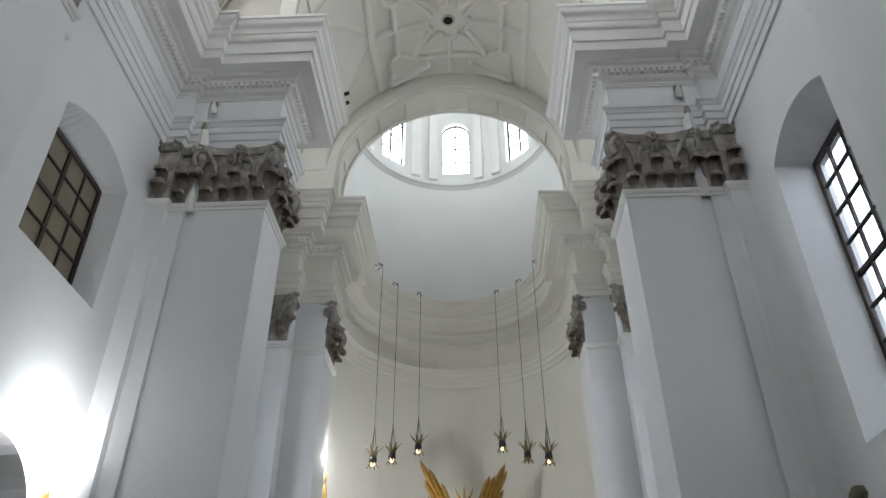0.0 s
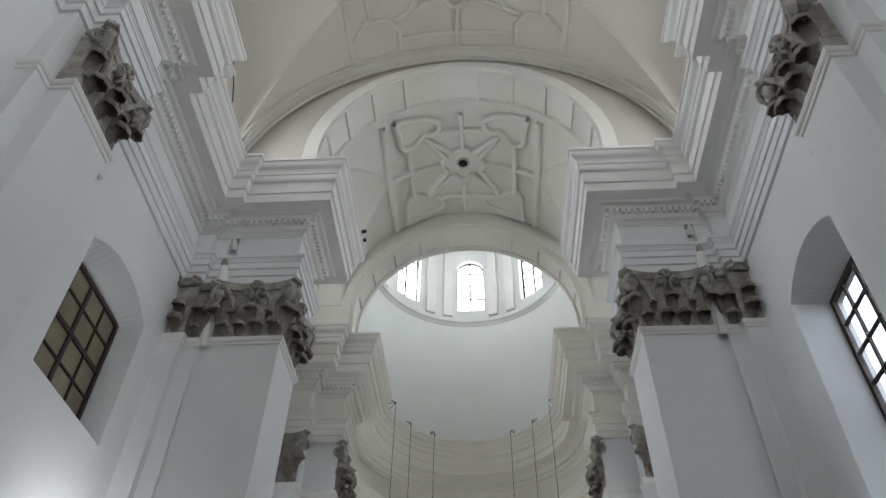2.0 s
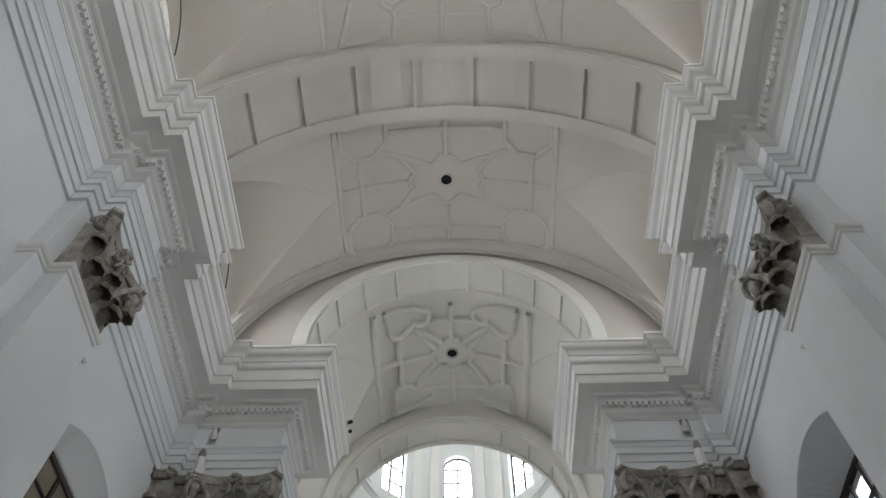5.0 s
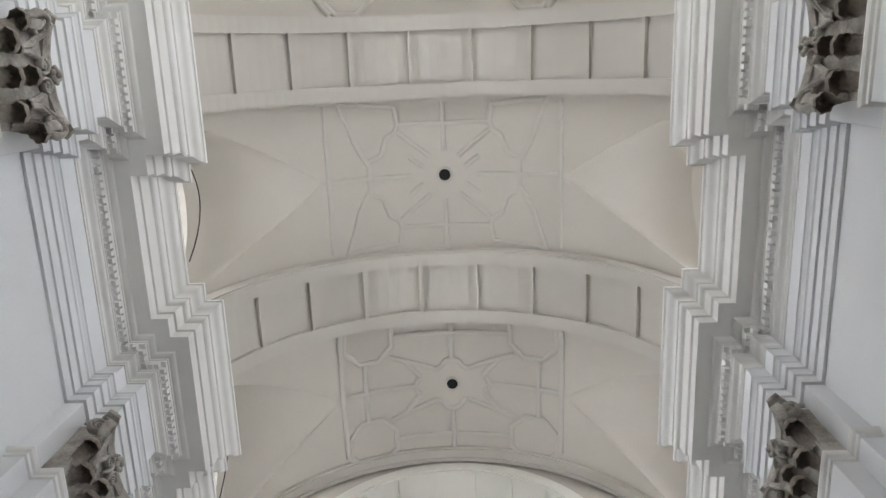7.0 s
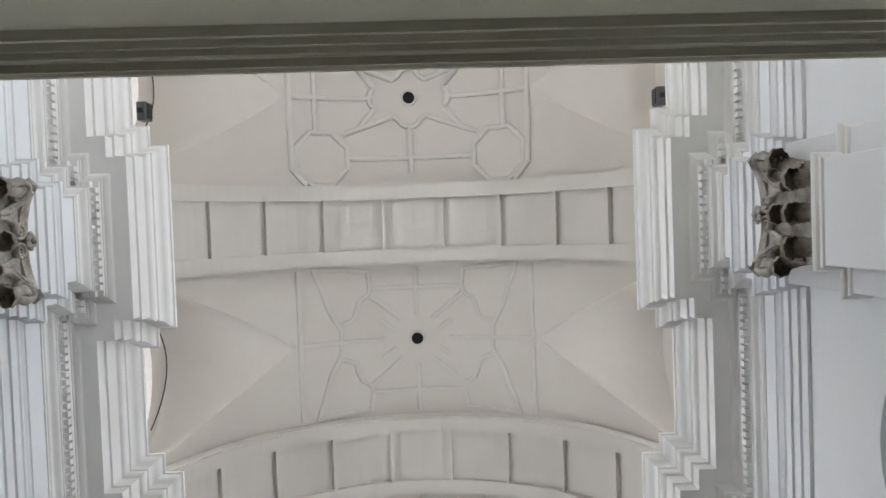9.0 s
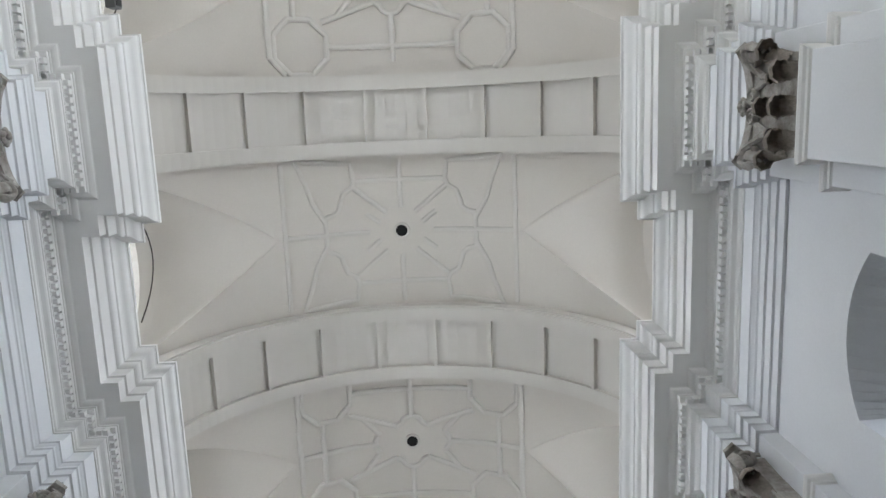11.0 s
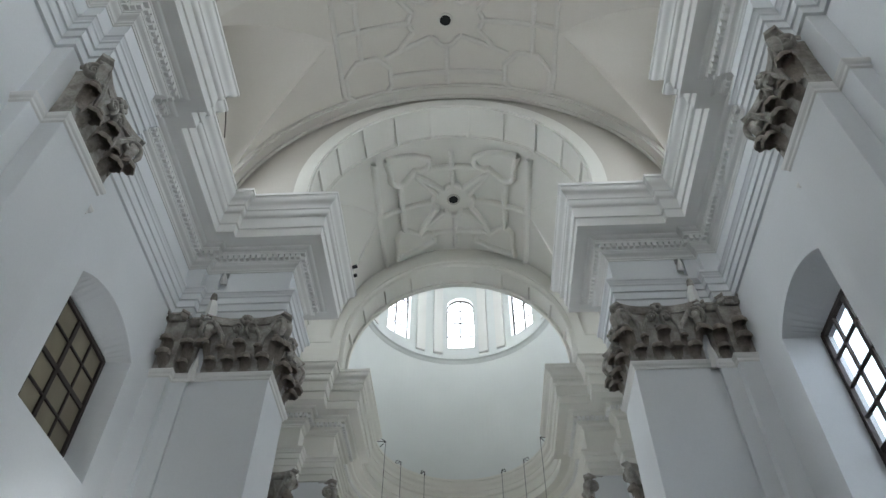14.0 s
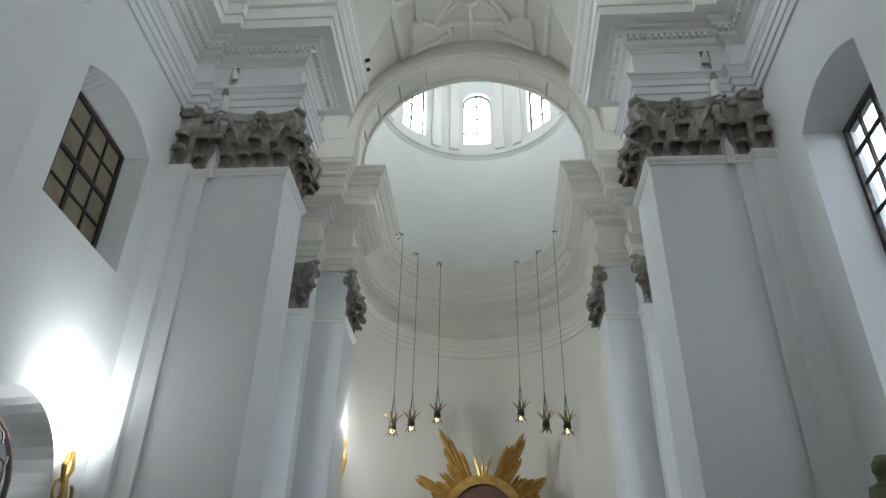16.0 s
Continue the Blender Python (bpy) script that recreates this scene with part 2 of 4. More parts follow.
wr = part("wall_right", wall_mesh("wall_right", WALL, 0.95, -12, 21.2, 23.6, right_ops, M_WALL))
tagged(wr, "white plastered nave wall with tall arched windows", "wall", kind="structure")


# ---------------------------------------------------------------- vaults
def barrel(x, r, z):
    return z + math.sqrt(r * r - x * x) if abs(x) < r else -99.0


def vault_mesh(name, r, zc, xmax, y0, y1, lun, material, nx=44, ny=40):
    """A barrel over y0..y1 with a pointed lunette on each side; lun = (centre, half-width at the wall, apex x, crown at the wall)."""
    yc, w, ax, zw = lun
    edge = min(r, xmax)
    inner = [-ax + 2 * ax * i / 40 for i in range(41)]
    outer = [ax + (edge - ax) * math.sin(math.pi / 2 * i / nx) for i in range(1, nx + 1)]
    if xmax > r:
        outer += [r + (xmax - r) * (i + 1) / 10 for i in range(10)]
    xs = [-x for x in reversed(outer)] + inner + outer
    za = barrel(ax, r, zc)
    side = max(2, ny // 4)

    def base(x):
        return max(barrel(x, r, zc), zc - 0.3)

    verts = []
    for x in xs:
        k = min(max((abs(x) - ax) / (edge - ax), 0.0), 1.0)
        half = min(w * k ** 0.92, yc - y0 - 0.01, y1 - yc - 0.01)
        crown = za + (zw - za) * k
        b = base(x)
        for j in range(side):
            verts.append((x, y0 + (yc - half - y0) * j / side, b))
        for j in range(ny + 1):
            q = -math.cos(math.pi * j / ny)
            verts.append((x, yc + half * q, b + (max(crown, b) - b) * math.sqrt(max(1 - q * q, 0)) if k > 0 else b))
        for j in range(1, side + 1):
            verts.append((x, yc + half + (y1 - yc - half) * j / side, b))
    n = 2 * side + ny + 1
    faces = [(i * n + j, (i + 1) * n + j, (i + 1) * n + j + 1, i * n + j + 1) for i in range(len(xs) - 1) for j in range(n - 1)]
    me = mesh_of(name, verts, faces, material, True)
    # crisp groins along both edges of each lunette
    groin = {side, side + ny}
    for e in me.edges:
        a, b = e.vertices
        if a % n in groin and a % n == b % n and abs(verts[a][0]) + abs(verts[b][0]) > 2 * ax + 1e-6:
            e.use_edge_sharp = True
    return me


RIB_HALF = 1.07
vaults = []
for k, c in enumerate(BAYS):
    y0, y1 = (RIBS[k] + RIB_HALF - 0.3, RIBS[k + 1] - RIB_HALF + 0.3) if k < 2 else (RIBS[2] + RIB_HALF - 0.3, 12.75)
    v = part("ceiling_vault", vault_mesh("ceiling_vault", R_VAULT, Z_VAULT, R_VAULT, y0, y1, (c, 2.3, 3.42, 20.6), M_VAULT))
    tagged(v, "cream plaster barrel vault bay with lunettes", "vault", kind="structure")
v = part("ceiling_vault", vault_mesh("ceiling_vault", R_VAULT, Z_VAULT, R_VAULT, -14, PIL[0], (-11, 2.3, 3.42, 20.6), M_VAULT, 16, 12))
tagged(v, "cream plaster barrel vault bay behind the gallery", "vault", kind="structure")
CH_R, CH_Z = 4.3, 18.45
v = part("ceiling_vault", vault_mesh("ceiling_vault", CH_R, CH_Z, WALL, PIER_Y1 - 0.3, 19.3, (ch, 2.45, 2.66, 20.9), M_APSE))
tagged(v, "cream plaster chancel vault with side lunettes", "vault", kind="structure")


def arc_band(bm, r0, r1, zc, y0, y1, stilt=0.0, a0=0.0, a1=math.pi, n=64):
    """A solid arch band between radii r0 < r1 and y0..y1, with upright legs of the given height."""
    pts = [(math.cos(a0 + (a1 - a0) * i / n), math.sin(a0 + (a1 - a0) * i / n)) for i in range(n + 1)]
    ring = []
    full = [(*p, 0.0) for p in pts]
    if stilt:
        full = [(1.0, 0.0, -stilt)] + full + [(-1.0, 0.0, -stilt)]
    for c, s, dz in full:
        ring.append([bm.verts.new((r * c, y, zc + r * s + dz)) for r, y in ((r0, y0), (r0, y1), (r1, y1), (r1, y0))])
    for u, v in zip(ring, ring[1:]):
        for k in range(4):
            bm.faces.new((u[k], u[(k + 1) % 4], v[(k + 1) % 4], v[k]))


def arch(name, r, zc, yc, half, edge, depth, bars, bar_step, label, stilt=0.0, material=None, back=0.4):
    """A transverse arch: a band, two raised borders, a lip on each and cross bars that part its panels."""
    material = material or M_RELIEF
    a = thing(name, None, label, "arch")
    bm = bmesh.new()
    arc_band(bm, r + depth, r + depth + back, zc, yc - half, yc + half, stilt)
    part("band", bm, a, material=material)
    for s in (-1, 1):
        bm = bmesh.new()
        y0, y1 = sorted((yc + s * half, yc + s * (half - edge)))
        arc_band(bm, r, r + depth + 0.05, zc, y0, y1, stilt)
        y0, y1 = sorted((yc + s * (half + 0.05), yc + s * (half - 0.09)))
        arc_band(bm, r + 0.06, r + depth + 0.3, zc, y0, y1, stilt)
        part("border", bm, a, material=material)
    bm = bmesh.new()
    arc_band(bm, r + 0.02, r + depth + 0.03, zc, yc - half + edge - 0.02, yc + half - edge + 0.02, 0, -0.045 / r, 0.045 / r, 1)
    bm.faces.ensure_lookup_table()
    me = bpy.data.meshes.new("bar")
    bmesh.ops.contextual_create(bm, geom=[e for e in bm.edges if e.is_boundary])
    bmesh.ops.recalc_face_normals(bm, faces=bm.faces)
    bm.to_mesh(me)
    bm.free()
    me.materials.append(material)
    for b in bars:
        ang = radians(b * bar_step) - math.pi / 2
        part("bar", me, a, m=Matrix.Translation((0, 0, zc)) @ Matrix.Rotation(ang, 4, "Y") @ Matrix.Translation((0, 0, -zc)))
    return a


HALVES = [k + 0.5 for k in range(-5, 5)]
for c in RIBS:
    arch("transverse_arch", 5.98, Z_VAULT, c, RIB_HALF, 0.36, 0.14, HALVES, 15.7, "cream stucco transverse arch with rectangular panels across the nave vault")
# lip of the vault against the chancel wall
arch("wall_arch", 6.27, Z_VAULT, 12.26, 0.2, 0.1, 0.06, [], 10, "plain cream arch where the nave vault meets the chancel wall")


def spandrel(name, y0, y1, r_in, zc_in, z_low, r_out, zc_out, top, half_w, label, material):
    """The upright wall over an arch, between the arch and the vault."""
    n = 64
    verts, faces = [], []
    inner = [(half_w, z_low), (r_in, z_low)] + [(r_in * math.cos(math.pi * i / n), zc_in + r_in * math.sin(math.pi * i / n)) for i in range(n + 1)] + [(-r_in, z_low), (-half_w, z_low)]
    outer = [(half_w, z_low), (half_w, z_low + 0.2)] + [(half_w * math.cos(math.pi * i / n), top if top else zc_out + r_out * math.sin(math.pi * i / n)) for i in range(n + 1)] + [(-half_w, z_low + 0.2), (-half_w, z_low)]
    m = len(inner)
    for y in (y0, y1):
        verts += [(x, y, z) for x, z in inner] + [(x, y, z) for x, z in outer]
    for b in (0, 2 * m):
        faces += [(b + i, b + i + 1, b + m + i + 1, b + m + i) for i in range(m - 1)]
    faces += [(i, i + 1, 2 * m + i + 1, 2 * m + i) for i in range(m - 1)]
    ob = part(name, mesh_of(name, verts, faces, material))
    return tagged(ob, label, "wall", kind="structure")


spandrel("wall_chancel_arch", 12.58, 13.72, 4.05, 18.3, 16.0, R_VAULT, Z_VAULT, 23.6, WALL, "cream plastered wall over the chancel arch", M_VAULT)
spandrel("wall_apse_arch", 19.2, 20.15, 4.0, 17.85, 16.0, R_VAULT, Z_VAULT, 31.0, WALL, "white plastered wall over the apse arch", M_APSE)
arch("chancel_arch", 3.93, 18.3, 13.15, 0.6, 0.06, 0.1, HALVES, 17.0, "cream panelled arch that opens the chancel", 1.9, M_APSE)
arch("apse_arch", 3.85, 17.8, 19.65, 0.55, 0.16, 0.1, HALVES, 17.0, "cream panelled arch before the apse", 1.45, M_APSE)
bm = bmesh.new()
arc_band(bm, 3.87, 4.02, 17.82, 19.06, 19.25, 1.45)
arc_band(bm, 4.0, 4.12, 17.86, 19.0, 19.25, 1.45)
arc_band(bm, 4.1, 4.2, 17.9, 19.1, 19.25, 1.45)
av = part("archivolt_trim", bm, material=M_APSE)
tagged(av, "cream moulded archivolt round the apse arch", "trim", kind="structure")


# stucco relief on the vaults, drawn in metres from each bay's centre: across the vault, along the nave
def relief(bm, pts, r, zc, yc, width=0.08, rise=0.07, closed=False):
    dense = []
    seq = pts + ([pts[0]] if closed else [])
    for (a, b), (c, d) in zip(seq, seq[1:]):
        n = max(1, int(math.hypot(c - a, d - b) / 0.25))
        dense += [(a + (c - a) * i / n, b + (d - b) * i / n) for i in range(n)]
    dense.append(seq[-1])
    if closed:
        dense = dense[:-1]
    n = len(dense)
    rings = []
    for i, (u, v) in enumerate(dense):
        p, q = dense[(i - 1) % n if closed else max(i - 1, 0)], dense[(i + 1) % n if closed else min(i + 1, n - 1)]
        k = math.hypot(q[0] - p[0], q[1] - p[1]) or 1
        nu, nv = -(q[1] - p[1]) / k, (q[0] - p[0]) / k
        ring = []
        for o, h in ((width, -0.03), (width * 0.8, rise * 0.75), (width * 0.3, rise), (-width * 0.3, rise), (-width * 0.8, rise * 0.75), (-width, -0.03)):
            a, y = (u + nu * o) / r, yc + v + nv * o
            ring.append(bm.verts.new(((r - h) * math.sin(a), y, zc + (r - h) * math.cos(a))))
        rings.append(ring)
    pairs = list(zip(rings, rings[1:])) + ([(rings[-1], rings[0])] if closed else [])
    for s, t in pairs:
        for k in range(5):
            bm.faces.new((s[k], s[k + 1], t[k + 1], t[k]))


def four(pts):
    return [[(su * u, sv * v) for u, v in pts] for su in (1, -1) for sv in (1, -1)]


def two_u(pts):
    return [[(su * u, v) for u, v in pts] for su in (1, -1)]


def two_v(pts):
    return [[(u, sv * v) for u, v in pts] for sv in (1, -1)]


def arc_pts(cu, cv, r, a0, a1, n=8):
    return [(cu + r * math.cos(radians(a0 + (a1 - a0) * i / n)), cv + r * math.sin(radians(a0 + (a1 - a0) * i / n))) for i in range(n + 1)]


def star_outline(r0, r1):
    """Rosette with round lobes on the axes and points on the diagonals."""
    out = []
    for q in range(4):
        out += arc_pts(r0 * 0.92 * math.cos(q * math.pi / 2), r0 * 0.92 * math.sin(q * math.pi / 2), r0 * 0.42, q * 90 - 75, q * 90 + 75, 6)
        a = q * math.pi / 2 + math.pi / 4
        out.append((r1 * 0.62 * math.cos(a), r1 * 0.62 * math.sin(a)))
    return out


def stucco(style, r, zc, yc, k=1.0):
    t = thing("vault_stucco", None, "cream stucco relief of star and framed fields and a vent hole", "stucco relief", "stucco fields of the vault")
    groups = {"star": [], "frame": [], "panel": []}
    if style == "octagon":
        for s in two_u([(3.45, -2.0), (3.45, 2.0)]):
            groups["frame"].append((s, False))
        for s in four([(3.45, 2.0), (3.05, 2.45)]) + two_u([(3.45, 0), (1.05, 0)]) + two_v([(0, 0.8), (0, 2.15)]) + two_v([(-1.85, 1.72), (1.85, 1.72)]) + four([(2.72, 0.0), (2.72, 0.95)]):
            groups["frame"].append((s, False))
        for su in (1, -1):
            for sv in (1, -1):
                groups["panel"].append((arc_pts(su * 2.58, sv * 1.72, 0.80, 22.5, 337.5, 7), True))
        for s in four([(0.48, 0.52), (1.95, 1.05)]) + four([(1.0, 0.3), (1.5, 0.88)]):
            groups["star"].append((s, False))
        for s in two_u(arc_pts(0.8, 0, 0.35, -48, 48, 6)) + two_v([(0.48, 0.52)] + arc_pts(0, 0.5, 0.34, 20, 160, 6) + [(-0.48, 0.52)]):
            groups["star"].append((s, False))
    elif style == "scallop":
        for s in two_u([(3.4, -2.1), (3.4, 2.1)]) + two_u([(3.4, 0), (0.95, 0)]) + two_v([(0, 0.7), (0, 2.1)]) + two_v([(-1.3, 1.5), (1.3, 1.5)]):
            groups["frame"].append((s, False))
        for s in four([(2.2, 0.35), (2.32, 0.55), (2.55, 0.95), (2.72, 1.5), (2.98, 2.15), (1.4, 2.0), (1.32, 1.5), (1.4, 1.3), (1.65, 1.15), (1.75, 0.88), (1.8, 0.68), (1.95, 0.56), (2.2, 0.5)]):
            groups["panel"].append((s, False))
        for s in two_u([(2.2, -0.5), (2.2, 0.5)]) + four([(0.42, 0.55), (0.85, 0.9), (1.35, 1.3)]) + four([(0.62, 0.25), (1.02, 0.55)]):
            groups["star"].append((s, False))
    else:
        for s in two_u([(2.87, -2.35), (2.87, 2.35)]) + two_u([(2.87, 0), (0.75, 0)]) + two_v([(0, 0.62), (0, 2.2)]) + two_v([(-0.9, 1.5), (0.9, 1.5)]) + four([(1.95, 0), (1.95, 1.05)]):
            groups["frame"].append((s, False))
        for s in four([(2.4, 2.3), (2.28, 1.75)] + arc_pts(1.95, 1.42, 0.34, 20, -125, 7) + [(1.42, 1.42)] + arc_pts(1.12, 1.78, 0.34, -50, -205, 7) + [(1.3, 2.15), (1.8, 2.25), (2.4, 2.3)]):
            groups["panel"].append((s, False))
        for s in four([(0.36, 0.5), (1.38, 1.36)]) + four([(0.6, 0.28), (1.3, 1.22)]):
            groups["star"].append((s, False))
        for s in two_u(arc_pts(0.42, 0, 0.34, -58, 58, 6)) + two_v([(0.36, 0.5)] + arc_pts(0, 0.42, 0.3, 20, 160, 6) + [(-0.36, 0.5)]):
            groups["star"].append((s, False))
    for nm, lines in groups.items():
        for pts, closed in lines:
            bm = bmesh.new()
            relief(bm, [(u * k, v * k) for u, v in pts], r, zc, yc, {"octagon": 0.085, "scallop": 0.075, "heart": 0.1}[style], {"octagon": 0.09, "scallop": 0.055, "heart": 0.2}[style], closed)
            part({"star": "star_rib", "frame": "frame_rib", "panel": "panel_rib"}[nm], bm, t, material=M_RELIEF if style != "heart" else M_APSE)
    # vent: a collar a little below the plaster, a black disc painting its dark inside
    bm = bmesh.new()
    lathe(bm, [(0.17, 0.14), (0.17, 0.0), (0.23, -0.02), (0.25, 0.06)], 20, (0, yc, zc + r - 0.04))
    part("vent_collar", bm, t, material=M_RELIEF)
    bm = bmesh.new()
    bmesh.ops.create_circle(bm, cap_ends=True, segments=20, radius=0.175, matrix=Matrix.Translation((0, yc, zc + r - 0.035)))
    part("vent_hole", bm, t, "black disc for the dark inside of the vent", material=M_VOID)
    return t


stucco("octagon", R_VAULT, Z_VAULT, BAYS[0])
stucco("scallop", R_VAULT, Z_VAULT, BAYS[1])
stucco("octagon", R_VAULT, Z_VAULT, BAYS[2] - 0.1)
stucco("heart", CH_R, CH_Z, ch)

# ---------------------------------------------------------------- entablature round the whole church
ARCHITRAVE = [(-0.3, 13.05), (0.06, 13.05), (0.06, 13.24), (0.07, 13.25), (0.105, 13.25), (0.105, 13.44), (0.115, 13.45), (0.15, 13.45), (0.15, 13.6), (0.16, 13.62), (0.18, 13.63), (0.19, 13.67), (0.225, 13.72), (0.25, 13.73), (0.25, 13.8), (0.012, 13.84)]
FRIEZE = [(0.012, 13.84), (0.012, 14.62)]


def cyma(d0, z0, d1, z1, n=9):
    """An S-curve from hollow to round between two points of a profile."""
    return [(d0 + (d1 - d0) * (k / n - 0.11 * math.sin(math.tau * k / n)), z0 + (z1 - z0) * (k / n + 0.07 * math.sin(math.tau * k / n))) for k in range(n + 1)]


def ovolo(d0, z0, d1, z1, n=5):
    return [(d0 + (d1 - d0) * math.sin(math.pi / 2 * k / n), z0 + (z1 - z0) * (1 - math.cos(math.pi / 2 * k / n))) for k in range(n + 1)]


CORNICE = [(-0.25, 14.6), (0.04, 14.6), (0.04, 14.63), (0.06, 14.64)] + cyma(0.07, 14.65, 0.2, 14.76, 6) + [(0.22, 14.765), (0.22, 14.8), (0.235, 14.8), (0.235, 14.93), (0.325, 14.93), (0.325, 15.0), (0.345, 15.0), (0.345, 15.03)] + ovolo(0.355, 15.035, 0.46, 15.09) + [(0.48, 15.1), (0.77, 15.1), (0.77, 15.36), (0.775, 15.38), (0.815, 15.38), (0.82, 15.40), (0.82, 15.72), (0.83, 15.74), (0.855, 15.745)] + ovolo(0.86, 15.75, 0.91, 15.83) + [(0.91, 15.86), (0.895, 15.88), (0.895, 15.95), (0.92, 15.96)] + cyma(0.925, 15.97, 1.075, 16.27) + [(1.085, 16.275), (1.085, 16.3), (1.11, 16.3), (1.11, 16.39), (-0.3, 16.46)]
SLOT = []
for x, y in PLAN:
    SLOT.append((x, y))
    if abs(abs(x) - ST_X) < 1e-6 and abs(y - PIER_Y0) < 1e-6 and x > 0:
        SLOT += [(GROOVE[1], PIER_Y0), (GROOVE[1], PIER_Y0 + 0.16), (GROOVE[0], PIER_Y0 + 0.16), (GROOVE[0], PIER_Y0)]
    if abs(x + PIER_X) < 1e-6 and abs(y - PIER_Y0) < 1e-6:
        SLOT += [(-GROOVE[0], PIER_Y0), (-GROOVE[0], PIER_Y0 + 0.16), (-GROOVE[1], PIER_Y0 + 0.16), (-GROOVE[1], PIER_Y0)]
ent = thing("entablature_trim", None, "white moulded entablature with dentils along walls and apse", "entablature", kind="structure")

def stretches(path, x, y):
    """A plan path cut at the point (x, y): right side, the part beyond it, and left side."""
    i = next(i for i, p in enumerate(path) if abs(p[0] - x) < 1e-6 and abs(p[1] - y) < 1e-6)
    n = len(path)
    return ((path[:i + 1], False), (path[i:n - i], True), (path[n - i - 1:], False))


for nm, path, prof in (("architrave", PLAN, ARCHITRAVE), ("frieze", SLOT, FRIEZE), ("cornice", PLAN, CORNICE)):
    for piece, inner in stretches(path, 4.87, PIER_Y1):
        part(nm, sweep(nm, piece, prof, M_APSE if inner else M_TRIM if nm == "cornice" else M_WALL), ent)

# piers, chancel return walls and apse wall below and above the entablature
i0 = next(i for i, p in enumerate(PLAN) if abs(p[1] - (PIER_Y0 - ST_Y)) < 1e-6)
shell = PLAN[i0:len(PLAN) - i0]
for k, (x, y) in list(enumerate(shell)):
    if abs(abs(x) - ST_X) < 1e-6 and abs(y - PIER_Y0) < 1e-6:
        shell[k] = [(math.copysign(a, x), PIER_Y0 + b) for a, b in ((ST_X, 0), (GROOVE[1], 0), (GROOVE[1], 0.1), (GROOVE[0], 0.1), (GROOVE[0], 0))][::1 if x > 0 else -1]
flat = []
for q in shell:
    flat += q if isinstance(q, list) else [q]
shell = flat
for piece, inner in stretches(shell, AP_R, 21.2):
    # the side walls of the chancel, with their added windows, belong to the long walls: leave them open here
    cut = next((i for i, (p, q) in enumerate(zip(piece, piece[1:])) if abs(p[0]) == abs(q[0]) == WALL and abs(p[1] - q[1]) > 3), None)
    for run in ([piece] if cut is None else [piece[:cut + 1], piece[cut + 1:]]):
        ob = part("wall_apse_lower" if inner else "wall_pier", sweep("wall_chancel", run, [(0.0, 0.0), (0.0, 13.15)], M_APSE if inner else M_WALL))
        tagged(ob, "ivory plastered round wall of the apse below the cornice" if inner else "white plastered pier and pilaster of the chancel", "wall", kind="structure")
apse_path = [(AP_R, 20.8), (AP_R, 21.2)] + [(AP_R * math.cos(math.pi * k / 64), AP_Y + AP_R * math.sin(math.pi * k / 64)) for k in range(65)] + [(-AP_R, 21.2), (-AP_R, 20.8)]
ob = part("wall_apse", sweep("wall_apse", apse_path, [(0.0, 16.3), (0.0, 22.85), (0.05, 22.9), (0.12, 22.98), (0.2, 23.02), (0.2, 23.2), (0.0, 23.3), (0.0, 23.45)], M_DOME))
ob.data.polygons.foreach_set("use_smooth", [False] * len(ob.data.polygons))
tagged(ob, "ivory curved apse wall with a moulded ring below the drum windows", "wall", kind="structure")


# dentils: one mesh, each an object of its own
def plan_points(step, out, pred):
    off = offsets(PLAN)
    line = [(p[0] + o[0] * out, p[1] + o[1] * out) for p, o in zip(PLAN, off)]
    res = []
    for a, b in zip(line, line[1:]):
        k = math.hypot(b[0] - a[0], b[1] - a[1])
        n = max(1, round(k / step)) if k > step * 0.6 else 0
        for i in range(n):
            t = (i + 0.5) / n
            x, y = a[0] + (b[0] - a[0]) * t, a[1] + (b[1] - a[1]) * t
            if pred(x, y):
                res.append((x, y, math.degrees(math.atan2(b[1] - a[1], b[0] - a[0]))))
    return res


# ---------------------------------------------------------------- capitals, built once for each face width
def leaf_mesh(w, h, out, name="leaf"):
    """An acanthus leaf: a fluted blade that lies on the bell and a lobed round hood at its tip. Grows up +z, faces -y."""
    verts, faces = [], []
    nu, nt = 8, 7
    for j in range(nt + 1):
        t = j / nt
        half = w / 2 * (0.6 + 0.3 * t) * (0.9 + 0.1 * abs(math.cos(t * 9)))
        for i in range(nu + 1):
            k = i / nu * 2 - 1
            verts.append((half * k, -0.3 * out * t ** 2 + 0.05 * k * k - 0.018 * math.cos(k * 12), (h - 0.3 * w) * t))
    n = nu + 1
    faces = [(j * n + i, j * n + i + 1, (j + 1) * n + i + 1, (j + 1) * n + i) for j in range(nt) for i in range(nu)]
    # hood: a flattened dome, its rim notched into lobes
    base, na, nb = len(verts), 20, 8
    for b in range(nb + 1):
        e = 0.6 * math.pi * b / nb
        for a in range(na):
            q = math.tau * a / na
            lobe = 1.0 - 0.2 * (0.5 + 0.5 * math.cos(q * 7)) * math.sin(e) ** 3
            x, y = w / 2 * math.sin(e) * math.cos(q) * lobe, out * 0.55 * math.sin(e) * math.sin(q) * lobe
            z = 0.42 * w * math.cos(e) * (1.0 if e < math.pi / 2 else 0.75)
            verts.append((x, -0.5 * out + y, h - 0.42 * w + z - 0.35 * max(0.0, -y)))
    faces += [(base + b * na + a, base + b * na + (a + 1) % na, base + (b + 1) * na + (a + 1) % na, base + (b + 1) * na + a) for b in range(nb) for a in range(na)]
    return mesh_of(name, verts, faces, M_LEAF, True)


